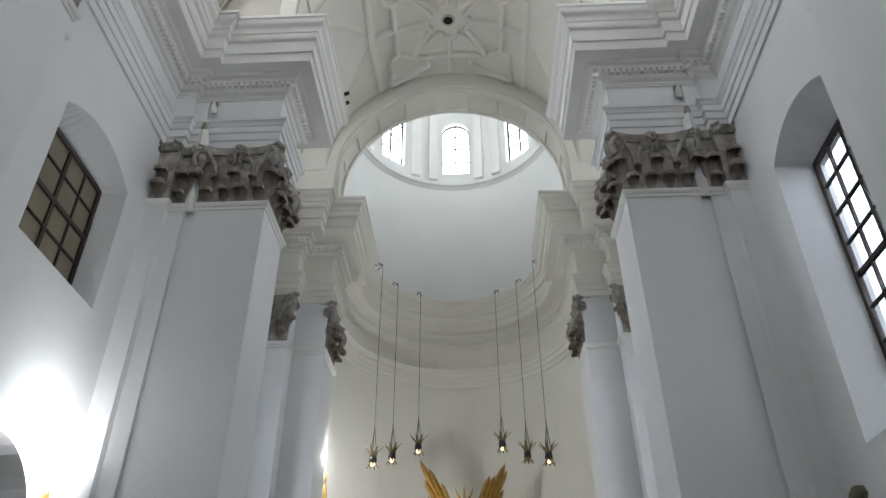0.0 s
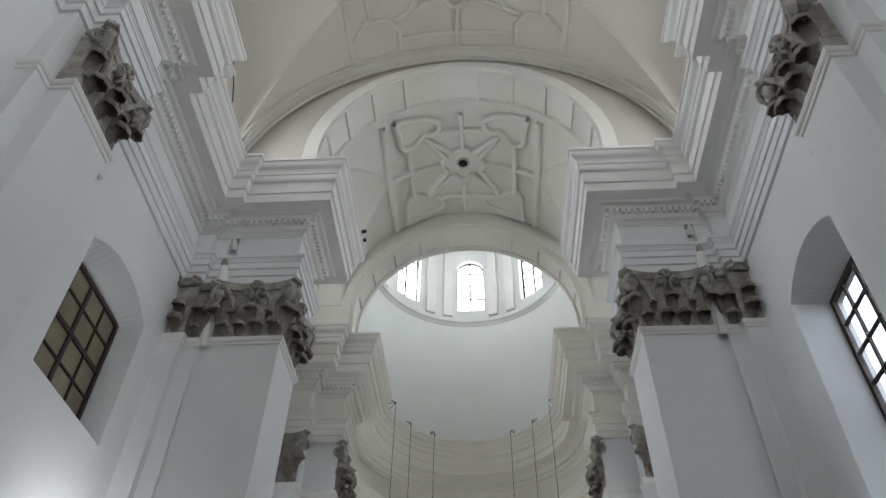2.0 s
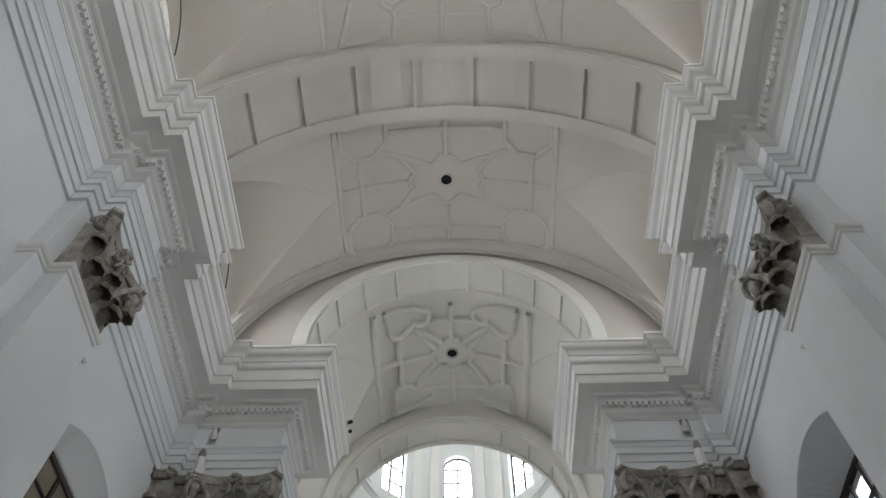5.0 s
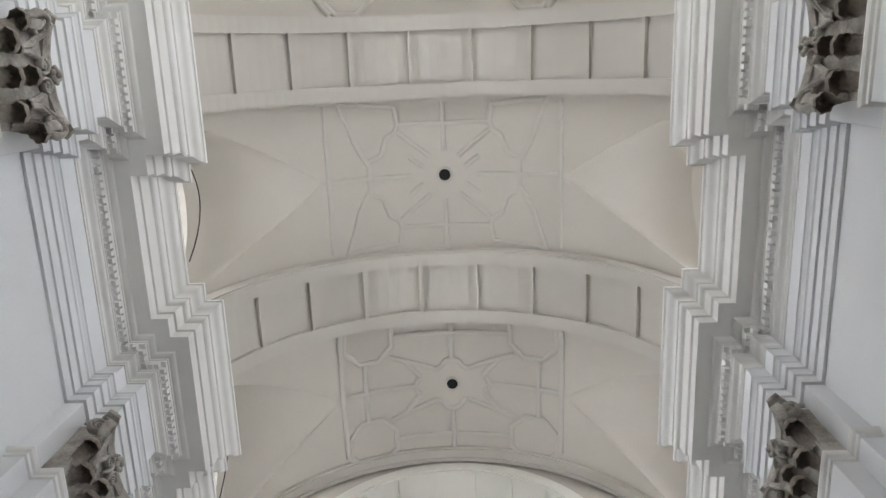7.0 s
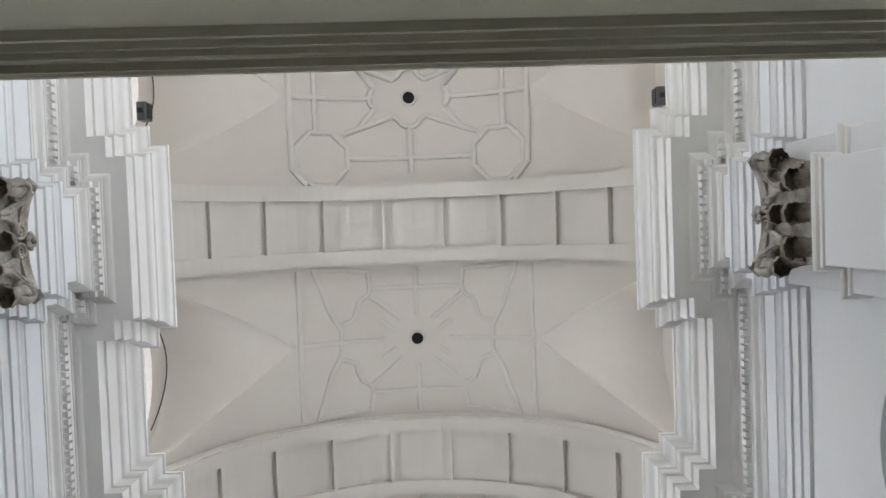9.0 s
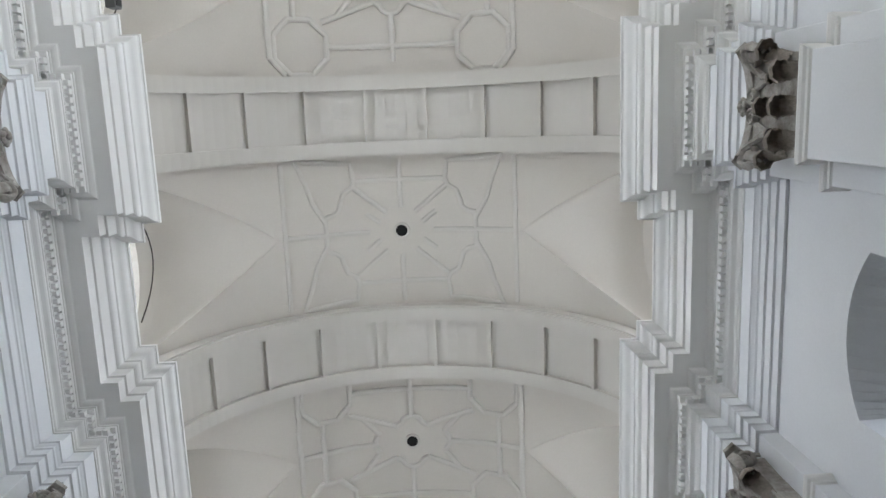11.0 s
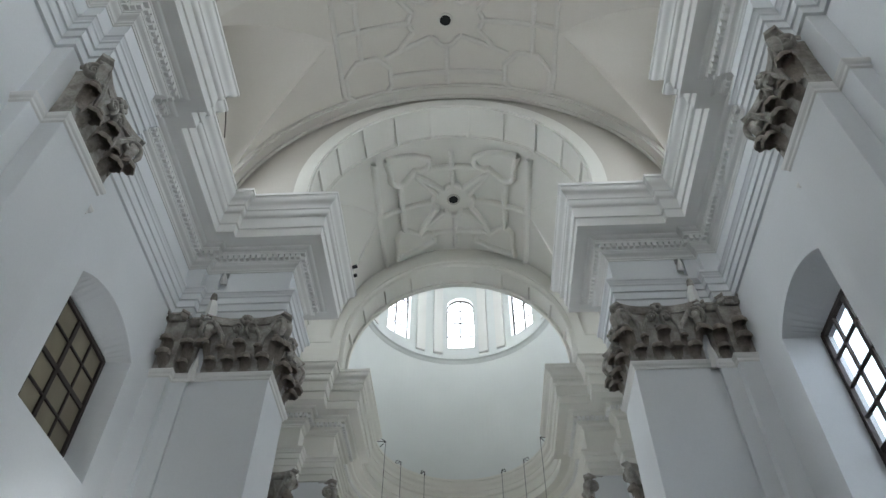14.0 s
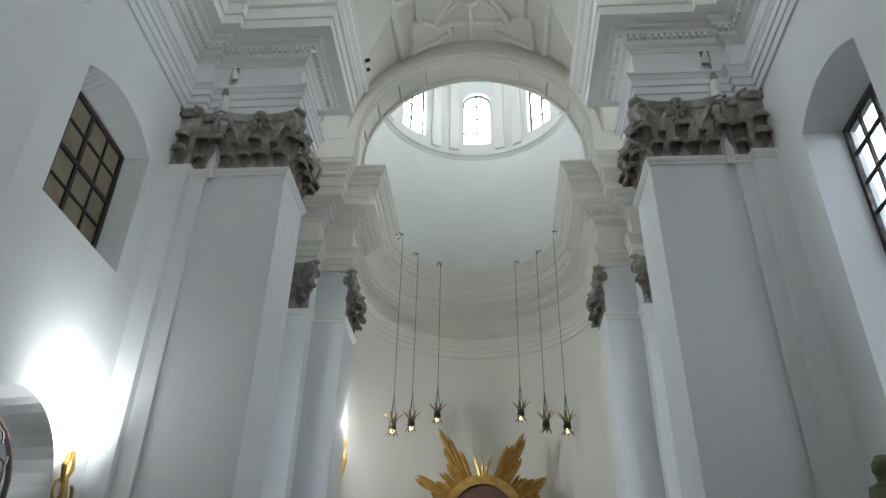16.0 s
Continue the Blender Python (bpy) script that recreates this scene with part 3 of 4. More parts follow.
def volute_mesh(r, th):
    bm = bmesh.new()
    pts, rs = [], []
    for i in range(34):
        a = i / 33 * math.tau * 1.9
        q = r * (1 - i / 33 * 0.82)
        pts.append((q * math.cos(a), 0.0, q * math.sin(a)))
        rs.append(th * (1 - i / 33 * 0.55))
    tail = [(r * 1.0 + 0.01, 0, -r * 0.6), (r * 0.75, 0, -r * 1.5), (r * 0.3, 0, -r * 2.3)]
    tube(bm, list(reversed(tail)) + pts, [th * 0.5, th * 0.8, th] + rs, 7)
    bmesh.ops.create_uvsphere(bm, u_segments=8, v_segments=6, radius=r * 0.22)
    me = bpy.data.meshes.new("volute")
    bmesh.ops.recalc_face_normals(bm, faces=bm.faces)
    bm.to_mesh(me)
    bm.free()
    me.materials.append(M_STONE)
    me.polygons.foreach_set("use_smooth", [True] * len(me.polygons))
    return me


LEAF_LOW = leaf_mesh(0.33, 0.44, 0.28)
LEAF_HIGH = leaf_mesh(0.33, 0.55, 0.32)
LEAF_SMALL = leaf_mesh(0.2, 0.28, 0.18)
VOLUTE = volute_mesh(0.175, 0.05)


def flower_mesh():
    bm = bmesh.new()
    for k in range(6):
        a = k * math.tau / 6
        r = bmesh.ops.create_uvsphere(bm, u_segments=8, v_segments=5, radius=0.085)
        bmesh.ops.scale(bm, vec=(1, 0.6, 0.75), verts=r["verts"])
        bmesh.ops.rotate(bm, cent=(0, 0, 0), matrix=Matrix.Rotation(a, 3, "Y"), verts=r["verts"])
        bmesh.ops.translate(bm, vec=(0.1 * math.cos(a), -0.03, 0.1 * math.sin(a)), verts=r["verts"])
    bmesh.ops.create_uvsphere(bm, u_segments=8, v_segments=6, radius=0.06, matrix=Matrix.Translation((0, -0.08, 0)))
    me = bpy.data.meshes.new("flower")
    bm.to_mesh(me)
    bm.free()
    me.materials.append(M_STONE)
    me.polygons.foreach_set("use_smooth", [True] * len(me.polygons))
    return me


FLOWER = flower_mesh()


def capital(parent, w, d, m, seed=0, sides=(True, True), ext=0.2):
    """A Corinthian capital on a face w wide that stands d proud; origin at the face's foot, the face looks to -y."""
    rnd = random.Random(seed)
    H = CAP_TOP - NECK - 0.02
    bm = bmesh.new()
    lay = [(0.005, 0.0), (0.005, 0.5), (0.01, 0.85), (0.03, 1.15), (0.05, H - 0.19)]
    rings = [[bm.verts.new(p) for p in ((-w / 2 - o, 0.9 * d + 0.05, z), (-w / 2 - o, -o, z), (w / 2 + o, -o, z), (w / 2 + o, 0.9 * d + 0.05, z))] for o, z in lay]
    for u, v in zip(rings, rings[1:]):
        for k in range(3):
            bm.faces.new((u[k], u[k + 1], v[k + 1], v[k]))
    cap = part("capital", bm, parent, "dark weathered stone Corinthian capital", m, M_STONE)
    # abacus with hollowed sides and cut corners
    e = w / 2 + ext
    front = [(e - 0.09, -0.27), (e * 0.8, -0.19), (e * 0.6, -0.12), (e * 0.36, -0.075), (0.13, -0.06), (0.11, -0.15), (-0.11, -0.15), (-0.13, -0.06), (-e * 0.36, -0.075), (-e * 0.6, -0.12), (-e * 0.8, -0.19), (-(e - 0.09), -0.27)]
    outline = [(e - 0.16, d), (e - 0.16, d * 0.4), (e + 0.05, -0.12)] + front + [(-e - 0.05, -0.12), (-e + 0.16, d * 0.4), (-e + 0.16, d)]
    bm = bmesh.new()
    loops = []
    for z, s in ((H - 0.22, 0.86), (H - 0.19, 0.97), (H - 0.17, 0.97), (H - 0.16, 0.89), (H - 0.065, 0.89), (H - 0.055, 1.0), (H, 1.02)):
        loops.append([bm.verts.new((x * s, y * s if y < 0 else y, z)) for x, y in outline])
    for u, v in zip(loops, loops[1:]):
        for k in range(len(u) - 1):
            bm.faces.new((u[k], u[k + 1], v[k + 1], v[k]))
    bm.faces.new(loops[0])
    bm.faces.new(loops[-1])
    part("abacus", bm, cap, material=M_STONE)

    def put(name, me, x, y, z, turn=0.0, tilt=0.0, s=1.0):
        part(name, me, cap, m=Matrix.Translation((x, y, z)) @ Matrix.Rotation(radians(turn + rnd.uniform(-3, 3)), 4, "Z") @ Matrix.Rotation(radians(tilt + rnd.uniform(-3, 3)), 4, "X") @ Matrix.Scale(s * rnd.uniform(0.94, 1.06), 4))

    n = max(1, round(w / 0.42))
    for i in range(n):
        put("leaf", LEAF_LOW, -w / 2 + w * (i + 0.5) / n, -0.03, 0.0, s=min(w / n / 0.41, 1.1))
    put("leaf", LEAF_HIGH, 0, -0.05, 0.3)
    zv = H - 0.42
    if w < 0.8:
        return cap
    for s, on in zip((-1, 1), sides):
        if on:
            put("leaf", LEAF_HIGH, s * (w / 2 - 0.04), -0.04, 0.3, s * 40, 3)
    # paired volutes under the abacus corners, two small ones below the flower, and the stalks that part towards them
    for s in (-1, 1):
        part("volute", VOLUTE, cap, m=Matrix.Translation((s * (w / 2 + 0.02), -0.15, zv + 0.06)) @ Matrix.Rotation(radians(-32 * s), 4, "Z") @ Matrix.Diagonal((s, 1.9, 1, 1)))
        part("volute", VOLUTE, cap, m=Matrix.Translation((s * (w / 2 + 0.11), -0.03, zv + 0.06)) @ Matrix.Rotation(radians(58 * s), 4, "Z") @ Matrix.Diagonal((-s, 1.9, 1, 1)))
        part("volute", VOLUTE, cap, m=Matrix.Translation((s * w * 0.11, -0.1, zv + 0.08)) @ Matrix.Diagonal((-s * 0.68, 1.6, 0.68, 1)))
        for to, rs in (((s * (w / 2 - 0.06), -0.16, zv + 0.26), (0.055, 0.05, 0.06, 0.055)), ((s * w * 0.13, -0.1, zv + 0.22), (0.055, 0.045, 0.045, 0.04))):
            a = Vector((s * w * 0.27, -0.03, 0.58))
            b = Vector(to)
            mid = a.lerp(b, 0.45) + Vector((-(to[0] - a.x) * 0.25, 0, 0.04))
            bm = bmesh.new()
            tube(bm, [a, a.lerp(mid, 0.6), mid, b], list(rs), 7)
            part("stalk", bm, cap, material=M_STONE)
        put("leaf", LEAF_SMALL, s * w * 0.27, -0.06, 0.42, s * 8, 4)
        put("leaf", LEAF_SMALL, s * (w / 2 - 0.02), -0.07, 0.68, s * 38, 6)
    part("flower", FLOWER, cap, m=Matrix.Translation((0, -0.15, H - 0.13)) @ Matrix.Scale(0.85, 4))
    return cap


NECKING = [(0.0, NECK - 0.2), (0.03, NECK - 0.18), (0.035, NECK - 0.13), (0.07, NECK - 0.1), (0.09, NECK - 0.05), (0.08, NECK - 0.01), (0.0, NECK)]


def pilaster(c, s):
    """A giant pilaster between two flat strips on the nave wall; s is the side."""
    p = thing("pilaster", None, "white giant wall pilaster with weathered grey Corinthian capital", "pilaster", "nave pilasters")
    x = lambda v: s * v
    for nm, a, b, y0, y1 in (("shaft", SHAFT, WALL + 0.05, c - HALF, c + HALF), ("side_strip", STRIP, WALL + 0.04, c - SIDE, c - HALF), ("side_strip", STRIP, WALL + 0.04, c + HALF, c + SIDE)):
        x0, x1 = sorted((x(a), x(b)))
        part(nm, box(x0, x1, y0, y1, 0.0, 13.1, 0.012), p, material=M_WALL)
        x0, x1 = sorted((x(a - 0.1), x(b)))
        part("base", box(x0, x1, y0 - 0.08, y1 + 0.08, 0.0, 0.9, 0.03), p, material=M_TRIM)
    path = [(x(WALL), c - SIDE), (x(STRIP), c - SIDE), (x(STRIP), c - HALF), (x(SHAFT), c - HALF), (x(SHAFT), c + HALF), (x(STRIP), c + HALF), (x(STRIP), c + SIDE), (x(WALL), c + SIDE)]
    if s < 0:
        path = path[::-1]
    part("necking", sweep("necking", path, NECKING, M_TRIM), p)
    turn = -90 if s > 0 else 90
    capital(p, 2 * HALF, 0.36, pose(x(SHAFT), c, NECK, 0, 0, turn), seed=int(c * 10) + s)
    return p


for s in (-1, 1):
    for c in PIL:
        pilaster(c, s)


def pier_orders(s):
    """Capitals and necking of the chancel pier and of the pilasters before the apse."""
    p = thing("pier_order", None, "weathered Corinthian capitals and white necking on the chancel pier", "pier", "chancel piers")
    path = [(s * a, b) for a, b in ((WALL, PIER_Y0 - ST_Y), (ST_X, PIER_Y0 - ST_Y), (ST_X, PIER_Y0), (PIER_X, PIER_Y0), (PIER_X, PIER_Y1), (4.5, PIER_Y1))]
    part("necking", sweep("necking", path if s > 0 else path[::-1], NECKING, M_TRIM), p)
    capital(p, GROOVE[0] - PIER_X, 0.3, pose(s * (GROOVE[0] + PIER_X) / 2, PIER_Y0, NECK), seed=31 + s)
    capital(p, ST_X - GROOVE[1], 0.2, pose(s * (ST_X + GROOVE[1]) / 2, PIER_Y0, NECK), seed=33 + s, ext=0.06)
    capital(p, WALL - ST_X, 0.15, pose(s * (ST_X + WALL) / 2, PIER_Y0 - ST_Y, NECK), seed=35 + s, ext=0.02)
    bm = bmesh.new()
    tube(bm, [(s * 5.56, PIER_Y0 - 0.02, NECK - 0.2), (s * 5.56, PIER_Y0 - 0.1, NECK), (s * 5.53, PIER_Y0 - 0.14, NECK + 0.14), (s * 5.5, PIER_Y0 - 0.2, NECK + 0.34)], [0.08, 0.09, 0.08, 0.012], 6)
    part("plaster_repair", bm, p, "white plaster peak over the groove", material=M_TRIM)
    capital(p, PIER_Y1 - PIER_Y0 - 0.1, 0.3, pose(s * PIER_X, (PIER_Y0 + PIER_Y1) / 2, NECK, 0, 0, -90 * s), seed=37 + s)
    # raised plaster peak stands in for the pointed notch in the architrave
    bm = bmesh.new()
    tube(bm, [(s * 5.56, PIER_Y0 - 0.1, CAP_TOP - 0.1), (s * 5.55, PIER_Y0 - 0.14, CAP_TOP + 0.25), (s * 5.57, PIER_Y0 - 0.17, CAP_TOP + 0.45), (s * 5.57, PIER_Y0 - 0.175, CAP_TOP + 0.48)], [0.14, 0.13, 0.09, 0.05], 6)
    fin = part("notch_peak", bm, p, "white plaster peak in place of the architrave notch", material=M_TRIM)
    # dark stone here paints the shade at the top of that notch
    bm = bmesh.new()
    tube(bm, [(s * 5.57, PIER_Y0 - 0.18, CAP_TOP + 0.44), (s * 5.57, PIER_Y0 - 0.18, CAP_TOP + 0.52), (s * 5.575, PIER_Y0 - 0.19, CAP_TOP + 0.62), (s * 5.58, PIER_Y0 - 0.2, CAP_TOP + 0.76)], [0.055, 0.085, 0.075, 0.015], 7)
    part("tip", bm, fin, "dark tip for the shaded top of the notch", material=M_STONE)
    # raised point stands in for the pointed top of the frieze notch
    bm = bmesh.new()
    tube(bm, [(s * 5.56, PIER_Y0 + 0.06, 14.3), (s * 5.56, PIER_Y0 - 0.02, 14.42), (s * 5.56, PIER_Y0 - 0.06, 14.6)], [0.1, 0.075, 0.012], 6)
    part("niche_point", bm, p, "plaster point in place of the frieze notch's top", material=M_TRIM)
    q = thing("apse_pilaster_order", None, "weathered Corinthian capitals and white necking beside the apse", "pilaster", "apse pilasters")
    path = [(s * a, b) for a, b in ((WALL, CH_Y1), (4.87, CH_Y1), (4.87, CH_Y1 + 0.54), (AP_X, CH_Y1 + 0.54), (AP_X, 21.2), (AP_R, 21.2))]
    part("necking", sweep("necking", path if s > 0 else path[::-1], NECKING, M_TRIM), q)
    capital(q, 1.4, 0.3, pose(s * 5.62, CH_Y1, NECK), seed=43 + s)
    capital(q, 1.5, 0.3, pose(s * AP_X, 20.4, NECK, 0, 0, -90 * s), seed=47 + s)


for s in (-1, 1):
    pier_orders(s)


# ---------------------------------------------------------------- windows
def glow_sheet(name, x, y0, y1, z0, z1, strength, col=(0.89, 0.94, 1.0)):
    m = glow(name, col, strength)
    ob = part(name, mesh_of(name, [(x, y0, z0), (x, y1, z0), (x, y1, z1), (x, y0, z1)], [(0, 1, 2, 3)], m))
    return tagged(ob, "bright sky sheet outside a window, some added only for light", "sky", kind="structure")


def window(name, x, s, yc, w, z0, z1, rise, cols, rows, pane_mat, label, clear):
    """An arched casement: frame, mullions, transoms and a pane in every light."""
    t = thing(name, None, label, "window", kind="structure")
    o = (yc, w, z0, z1, max(rise, 0.02))
    ys = [yc + w * math.sin(math.pi / 2 * k / 10) for k in range(-10, 11)]
    ring = [(yc - w, z0)] + [(y, opening_curve(o, y)[1]) for y in ys] + [(yc + w, z0)]
    th = 0.07
    bm = bmesh.new()
    cy, cz = yc, (z0 + z1) / 2
    loops = []
    for dx, k in ((0, 0), (0, 1), (-s * 0.09, 1), (-s * 0.09, 0)):
        loops.append([bm.verts.new((x + dx, y + (0.09 if y < cy else -0.09) * k * min(1, abs(y - cy) / 0.2), z + (0.09 if z < cz else -0.09) * k)) for y, z in ring])
    for a, b in ((0, 1), (1, 2), (2, 3), (3, 0)):
        for i in range(len(ring)):
            j = (i + 1) % len(ring)
            bm.faces.new((loops[a][i], loops[a][j], loops[b][j], loops[b][i]))
    part("window_frame", bm, t, material=M_IRON)
    xa, xb = sorted((x, x - s * 0.07))
    for i in range(1, cols):
        y = yc - w + 2 * w * i / cols
        wide = 0.05 if i * 2 == cols else 0.022
        part("mullion", box(xa, xb, y - wide, y + wide, z0, opening_curve(o, y)[1], 0.006), t, material=M_IRON)
    for i in range(1, rows):
        z = z0 + (z1 - z0) * i / rows
        wide = 0.05 if i * 2 == rows else 0.022
        part("transom", box(xa, xb, yc - w, yc + w, z - wide, z + wide, 0.006), t, material=M_IRON)
    for i in range(cols):
        for j in range(rows):
            y0, y1 = yc - w + 2 * w * i / cols, yc - w + 2 * w * (i + 1) / cols
            za, zb = z0 + (z1 - z0) * j / rows, z0 + (z1 - z0) * (j + 1) / rows
            tops = (zb, zb)
            if j == rows - 1:
                tops = (opening_curve(o, y0)[1], opening_curve(o, y1)[1])
            xp = x - s * 0.03
            ob = part("pane", mesh_of("pane", [(xp, y0, za), (xp, y1, za), (xp, y1, tops[1]), (xp, y0, tops[0]), (xp + 0.006 * s, y0, za), (xp + 0.006 * s, y1, za), (xp + 0.006 * s, y1, tops[1]), (xp + 0.006 * s, y0, tops[0])], [(0, 1, 2, 3), (7, 6, 5, 4), (0, 4, 5, 1), (1, 5, 6, 2), (2, 6, 7, 3), (3, 7, 4, 0)], pane_mat), t)
            if clear:
                ob.visible_shadow = False
    return t


for k, c in enumerate(BAYS):
    window("window_%d" % (k + 1), -WALL - 0.6, -1, c + 0.17, 1.25, 8.66, WIN_SPRING + 0.02, 0.02, 4, 4, M_DIM_PANE, "dark iron casement with dull opaque panes in an arched reveal", False)
    window("window_%d" % (k + 4), WALL + 0.8, 1, c - 0.07, 1.13, 5.75, WIN_SPRING - 0.14, 0.02, 4, 8, M_GLASS, "tall dark iron casement bright with daylight in an arched reveal", True)
    for s in (-1, 1):
        window("window_%d" % (7 + 2 * k + (s > 0)), s * (WALL + 0.6), s, c, 1.8, 16.9, 18.06, 1.42, 4, 2, M_GLASS, "arched lunette window of dark iron above the cornice", True)
for s in (-1, 1):
    window("window_%d" % (14 + s), s * (WALL + 0.6), s, ch, 1.22, 16.9, 18.56, 0.94, 4, 2, M_GLASS, "arched lunette window of dark iron added unseen in the chancel", True)

for s in (-1, 1):
    window("window_%d" % (17 + s), s * (WALL + 0.62), s, ch, 1.13, 5.75, 10.88, 0.02, 4, 8, M_GLASS, "tall dark iron casement added unseen at the side of the chancel", True)
glow_sheet("sky_backdrop", 13.0, -16, 26, 8.6, 32.0, SKY_RIGHT)
# unseen brighter sheets behind the gallery, added to light the left wall
for c in (-10.2, -3.78):
    glow_sheet("sky_backdrop", 8.2, c - 1.9, c + 1.9, 5.0, 12.4, RIGHT_BACK_FILL)
for k, c in enumerate(BAYS):
    glow_sheet("sky_backdrop", 8.6, c - 2.4, c + 2.4, 13.6, 20.5, SKY_RIGHT_HIGH)
    glow_sheet("sky_backdrop", -8.6, c - 2.4, c + 2.4, 15.8, 20.5, SKY_LEFT)
# glow behind the added chancel windows, fill for pilasters and vault
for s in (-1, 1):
    glow_sheet("sky_backdrop", s * 8.3, 14.6, 18.9, 5.0, 12.0, CHANCEL_FILL)
    glow_sheet("sky_backdrop", s * 8.3, 14.6, 18.9, 15.8, 21.0, CHANCEL_FILL_HIGH)
# thin dark lines along the left lunettes
for c in BAYS:
    bm = bmesh.new()
    tube(bm, [(-WALL + 0.1, c - 1.2 + 2.6 * i / 10, 16.45 + 4.0 * (1 - ((2.6 * i / 10 - 1.2) / 2.2) ** 2) ** 0.7 - 0.12) for i in range(11)], 0.018, 5)
    cb = part("cable", bm, material=M_IRON)
    tagged(cb, "thin dark line along the lunette arch", "cable", "lunette cables")

# doorway recesses in the left wall, each with a wrought-iron grille
for c in BAYS:
    yc = c + 0.12
    g = thing("iron_grille", None, "dark wrought-iron scroll grille in an arched doorway", "grille", "doorway grilles")
    xg = -WALL - 0.55
    bm = bmesh.new()
    tube(bm, [(xg, yc - 1.03, 0.0), (xg, yc - 1.03, 4.2)] + [(xg, yc - 1.03 * math.cos(a), 4.2 + 1.0 * math.sin(a)) for a in [math.pi * i / 16 for i in range(1, 16)]] + [(xg, yc + 1.03, 4.2), (xg, yc + 1.03, 0.0)], 0.045)
    part("grille_frame", bm, g, material=M_IRON)
    bm = bmesh.new()
    spiral = [((0.2 - 0.17 * i / 22) * math.cos(i / 22 * 9.5), (0.2 - 0.17 * i / 22) * math.sin(i / 22 * 9.5)) for i in range(23)]
    tube(bm, [(0, u, v) for u, v in spiral], 0.018, 5)
    me = bpy.data.meshes.new("scroll")
    bm.to_mesh(me)
    bm.free()
    me.materials.append(M_IRON)
    for r in range(12):
        z = 0.5 + r * 0.4
        half = 1.0 if z < 4.2 else math.sqrt(max(1.0 - (z - 4.2) ** 2, 0.05))
        n = max(1, int(half * 2 / 0.42))
        for i in range(n):
            y = yc - half + (i + 0.5) * 2 * half / n
            part("scroll", me, g, m=Matrix.Translation((xg, y, z)) @ Matrix.Rotation(radians(40 * ((i + r) % 5)), 4, "X") @ Matrix.Diagonal((1, -1 if (i + r) % 2 else 1, 1, 1)))
    for i in range(5):
        y = yc - 0.84 + i * 0.42
        bm = bmesh.new()
        tube(bm, [(xg, y, 0.0), (xg, y, 4.2 + math.sqrt(max(1 - (y - yc) ** 2, 0)))], 0.016, 5)
        part("upright", bm, g, material=M_IRON)
    ob = part("wall_recess", box(-WALL - 1.6, -WALL - 1.5, yc - 3.2, yc + 3.2, 0.0, 7.0), material=M_WALL)
    tagged(ob, "shaded white wall behind the grille", "wall", kind="structure")

# ---------------------------------------------------------------- drum over the apse
DR_R, DR_Z0, DR_Z1 = 4.15, 23.4, 28.6
drum_win = [-88, -43.5, 0, 43.5, 88]
verts, faces = [], []


def drum_pt(a, z, r=DR_R):
    return (r * math.sin(radians(a)), AP_Y + r * math.cos(radians(a)), z)


W_ANG, W_Z0, W_ZS, W_RISE = 8.9, 23.85, 26.45, 0.65
step = sorted({round(-100 + k * 2.5, 3) for k in range(81)} | {round(c + W_ANG * math.sin(math.pi / 2 * j / 8), 3) for c in drum_win for j in range(-8, 9)})


def drum_quad(a, b, z0a, z0b, z1a, z1b, r=DR_R):
    i = len(verts)
    verts.extend((drum_pt(a, z0a, r), drum_pt(b, z0b, r), drum_pt(b, z1b, r), drum_pt(a, z1a, r)))
    faces.append((i, i + 1, i + 2, i + 3))


def drum_top(c, a):
    return W_ZS + W_RISE * math.sqrt(max(0.0, 1 - ((a - c) / W_ANG) ** 2))


for a, b in zip(step, step[1:]):
    mid = (a + b) / 2
    c = next((c for c in drum_win if abs(mid - c) < W_ANG), None)
    if c is None:
        drum_quad(a, b, DR_Z0, DR_Z0, DR_Z1, DR_Z1)
    else:
        drum_quad(a, b, DR_Z0, DR_Z0, W_Z0, W_Z0)
        drum_quad(a, b, drum_top(c, a), drum_top(c, b), DR_Z1, DR_Z1)
        for z0a, z0b in ((W_Z0, W_Z0), (drum_top(c, a), drum_top(c, b))):
            i = len(verts)
            verts.extend((drum_pt(a, z0a), drum_pt(b, z0b), drum_pt(b, z0b, DR_R + 0.4), drum_pt(a, z0a, DR_R + 0.4)))
            faces.append((i, i + 1, i + 2, i + 3))
for c in drum_win:
    for e in (-W_ANG, W_ANG):
        i = len(verts)
        verts.extend((drum_pt(c + e, W_Z0), drum_pt(c + e, W_ZS), drum_pt(c + e, W_ZS, DR_R + 0.4), drum_pt(c + e, W_Z0, DR_R + 0.4)))
        faces.append((i, i + 1, i + 2, i + 3))
n = 10
for k in range(n):
    for a, b in zip(range(-100, 100, 5), range(-95, 105, 5)):
        r0, r1 = DR_R * math.cos(math.pi / 2 * k / n), DR_R * math.cos(math.pi / 2 * (k + 1) / n)
        z0, z1 = DR_Z1 + 2.6 * math.sin(math.pi / 2 * k / n), DR_Z1 + 2.6 * math.sin(math.pi / 2 * (k + 1) / n)
        i = len(verts)
        verts.extend((drum_pt(a, z0, r0), drum_pt(b, z0, r0), drum_pt(b, z1, r1), drum_pt(a, z1, r1)))
        faces.append((i, i + 1, i + 2, i + 3))
ob = part("wall_drum", mesh_of("wall_drum", verts, faces, M_DOME))
tagged(ob, "white half-round drum with arched windows over the apse", "wall", kind="structure")
dp = thing("drum_trim", None, "white flat pilaster strips between the drum windows", "trim", kind="structure")
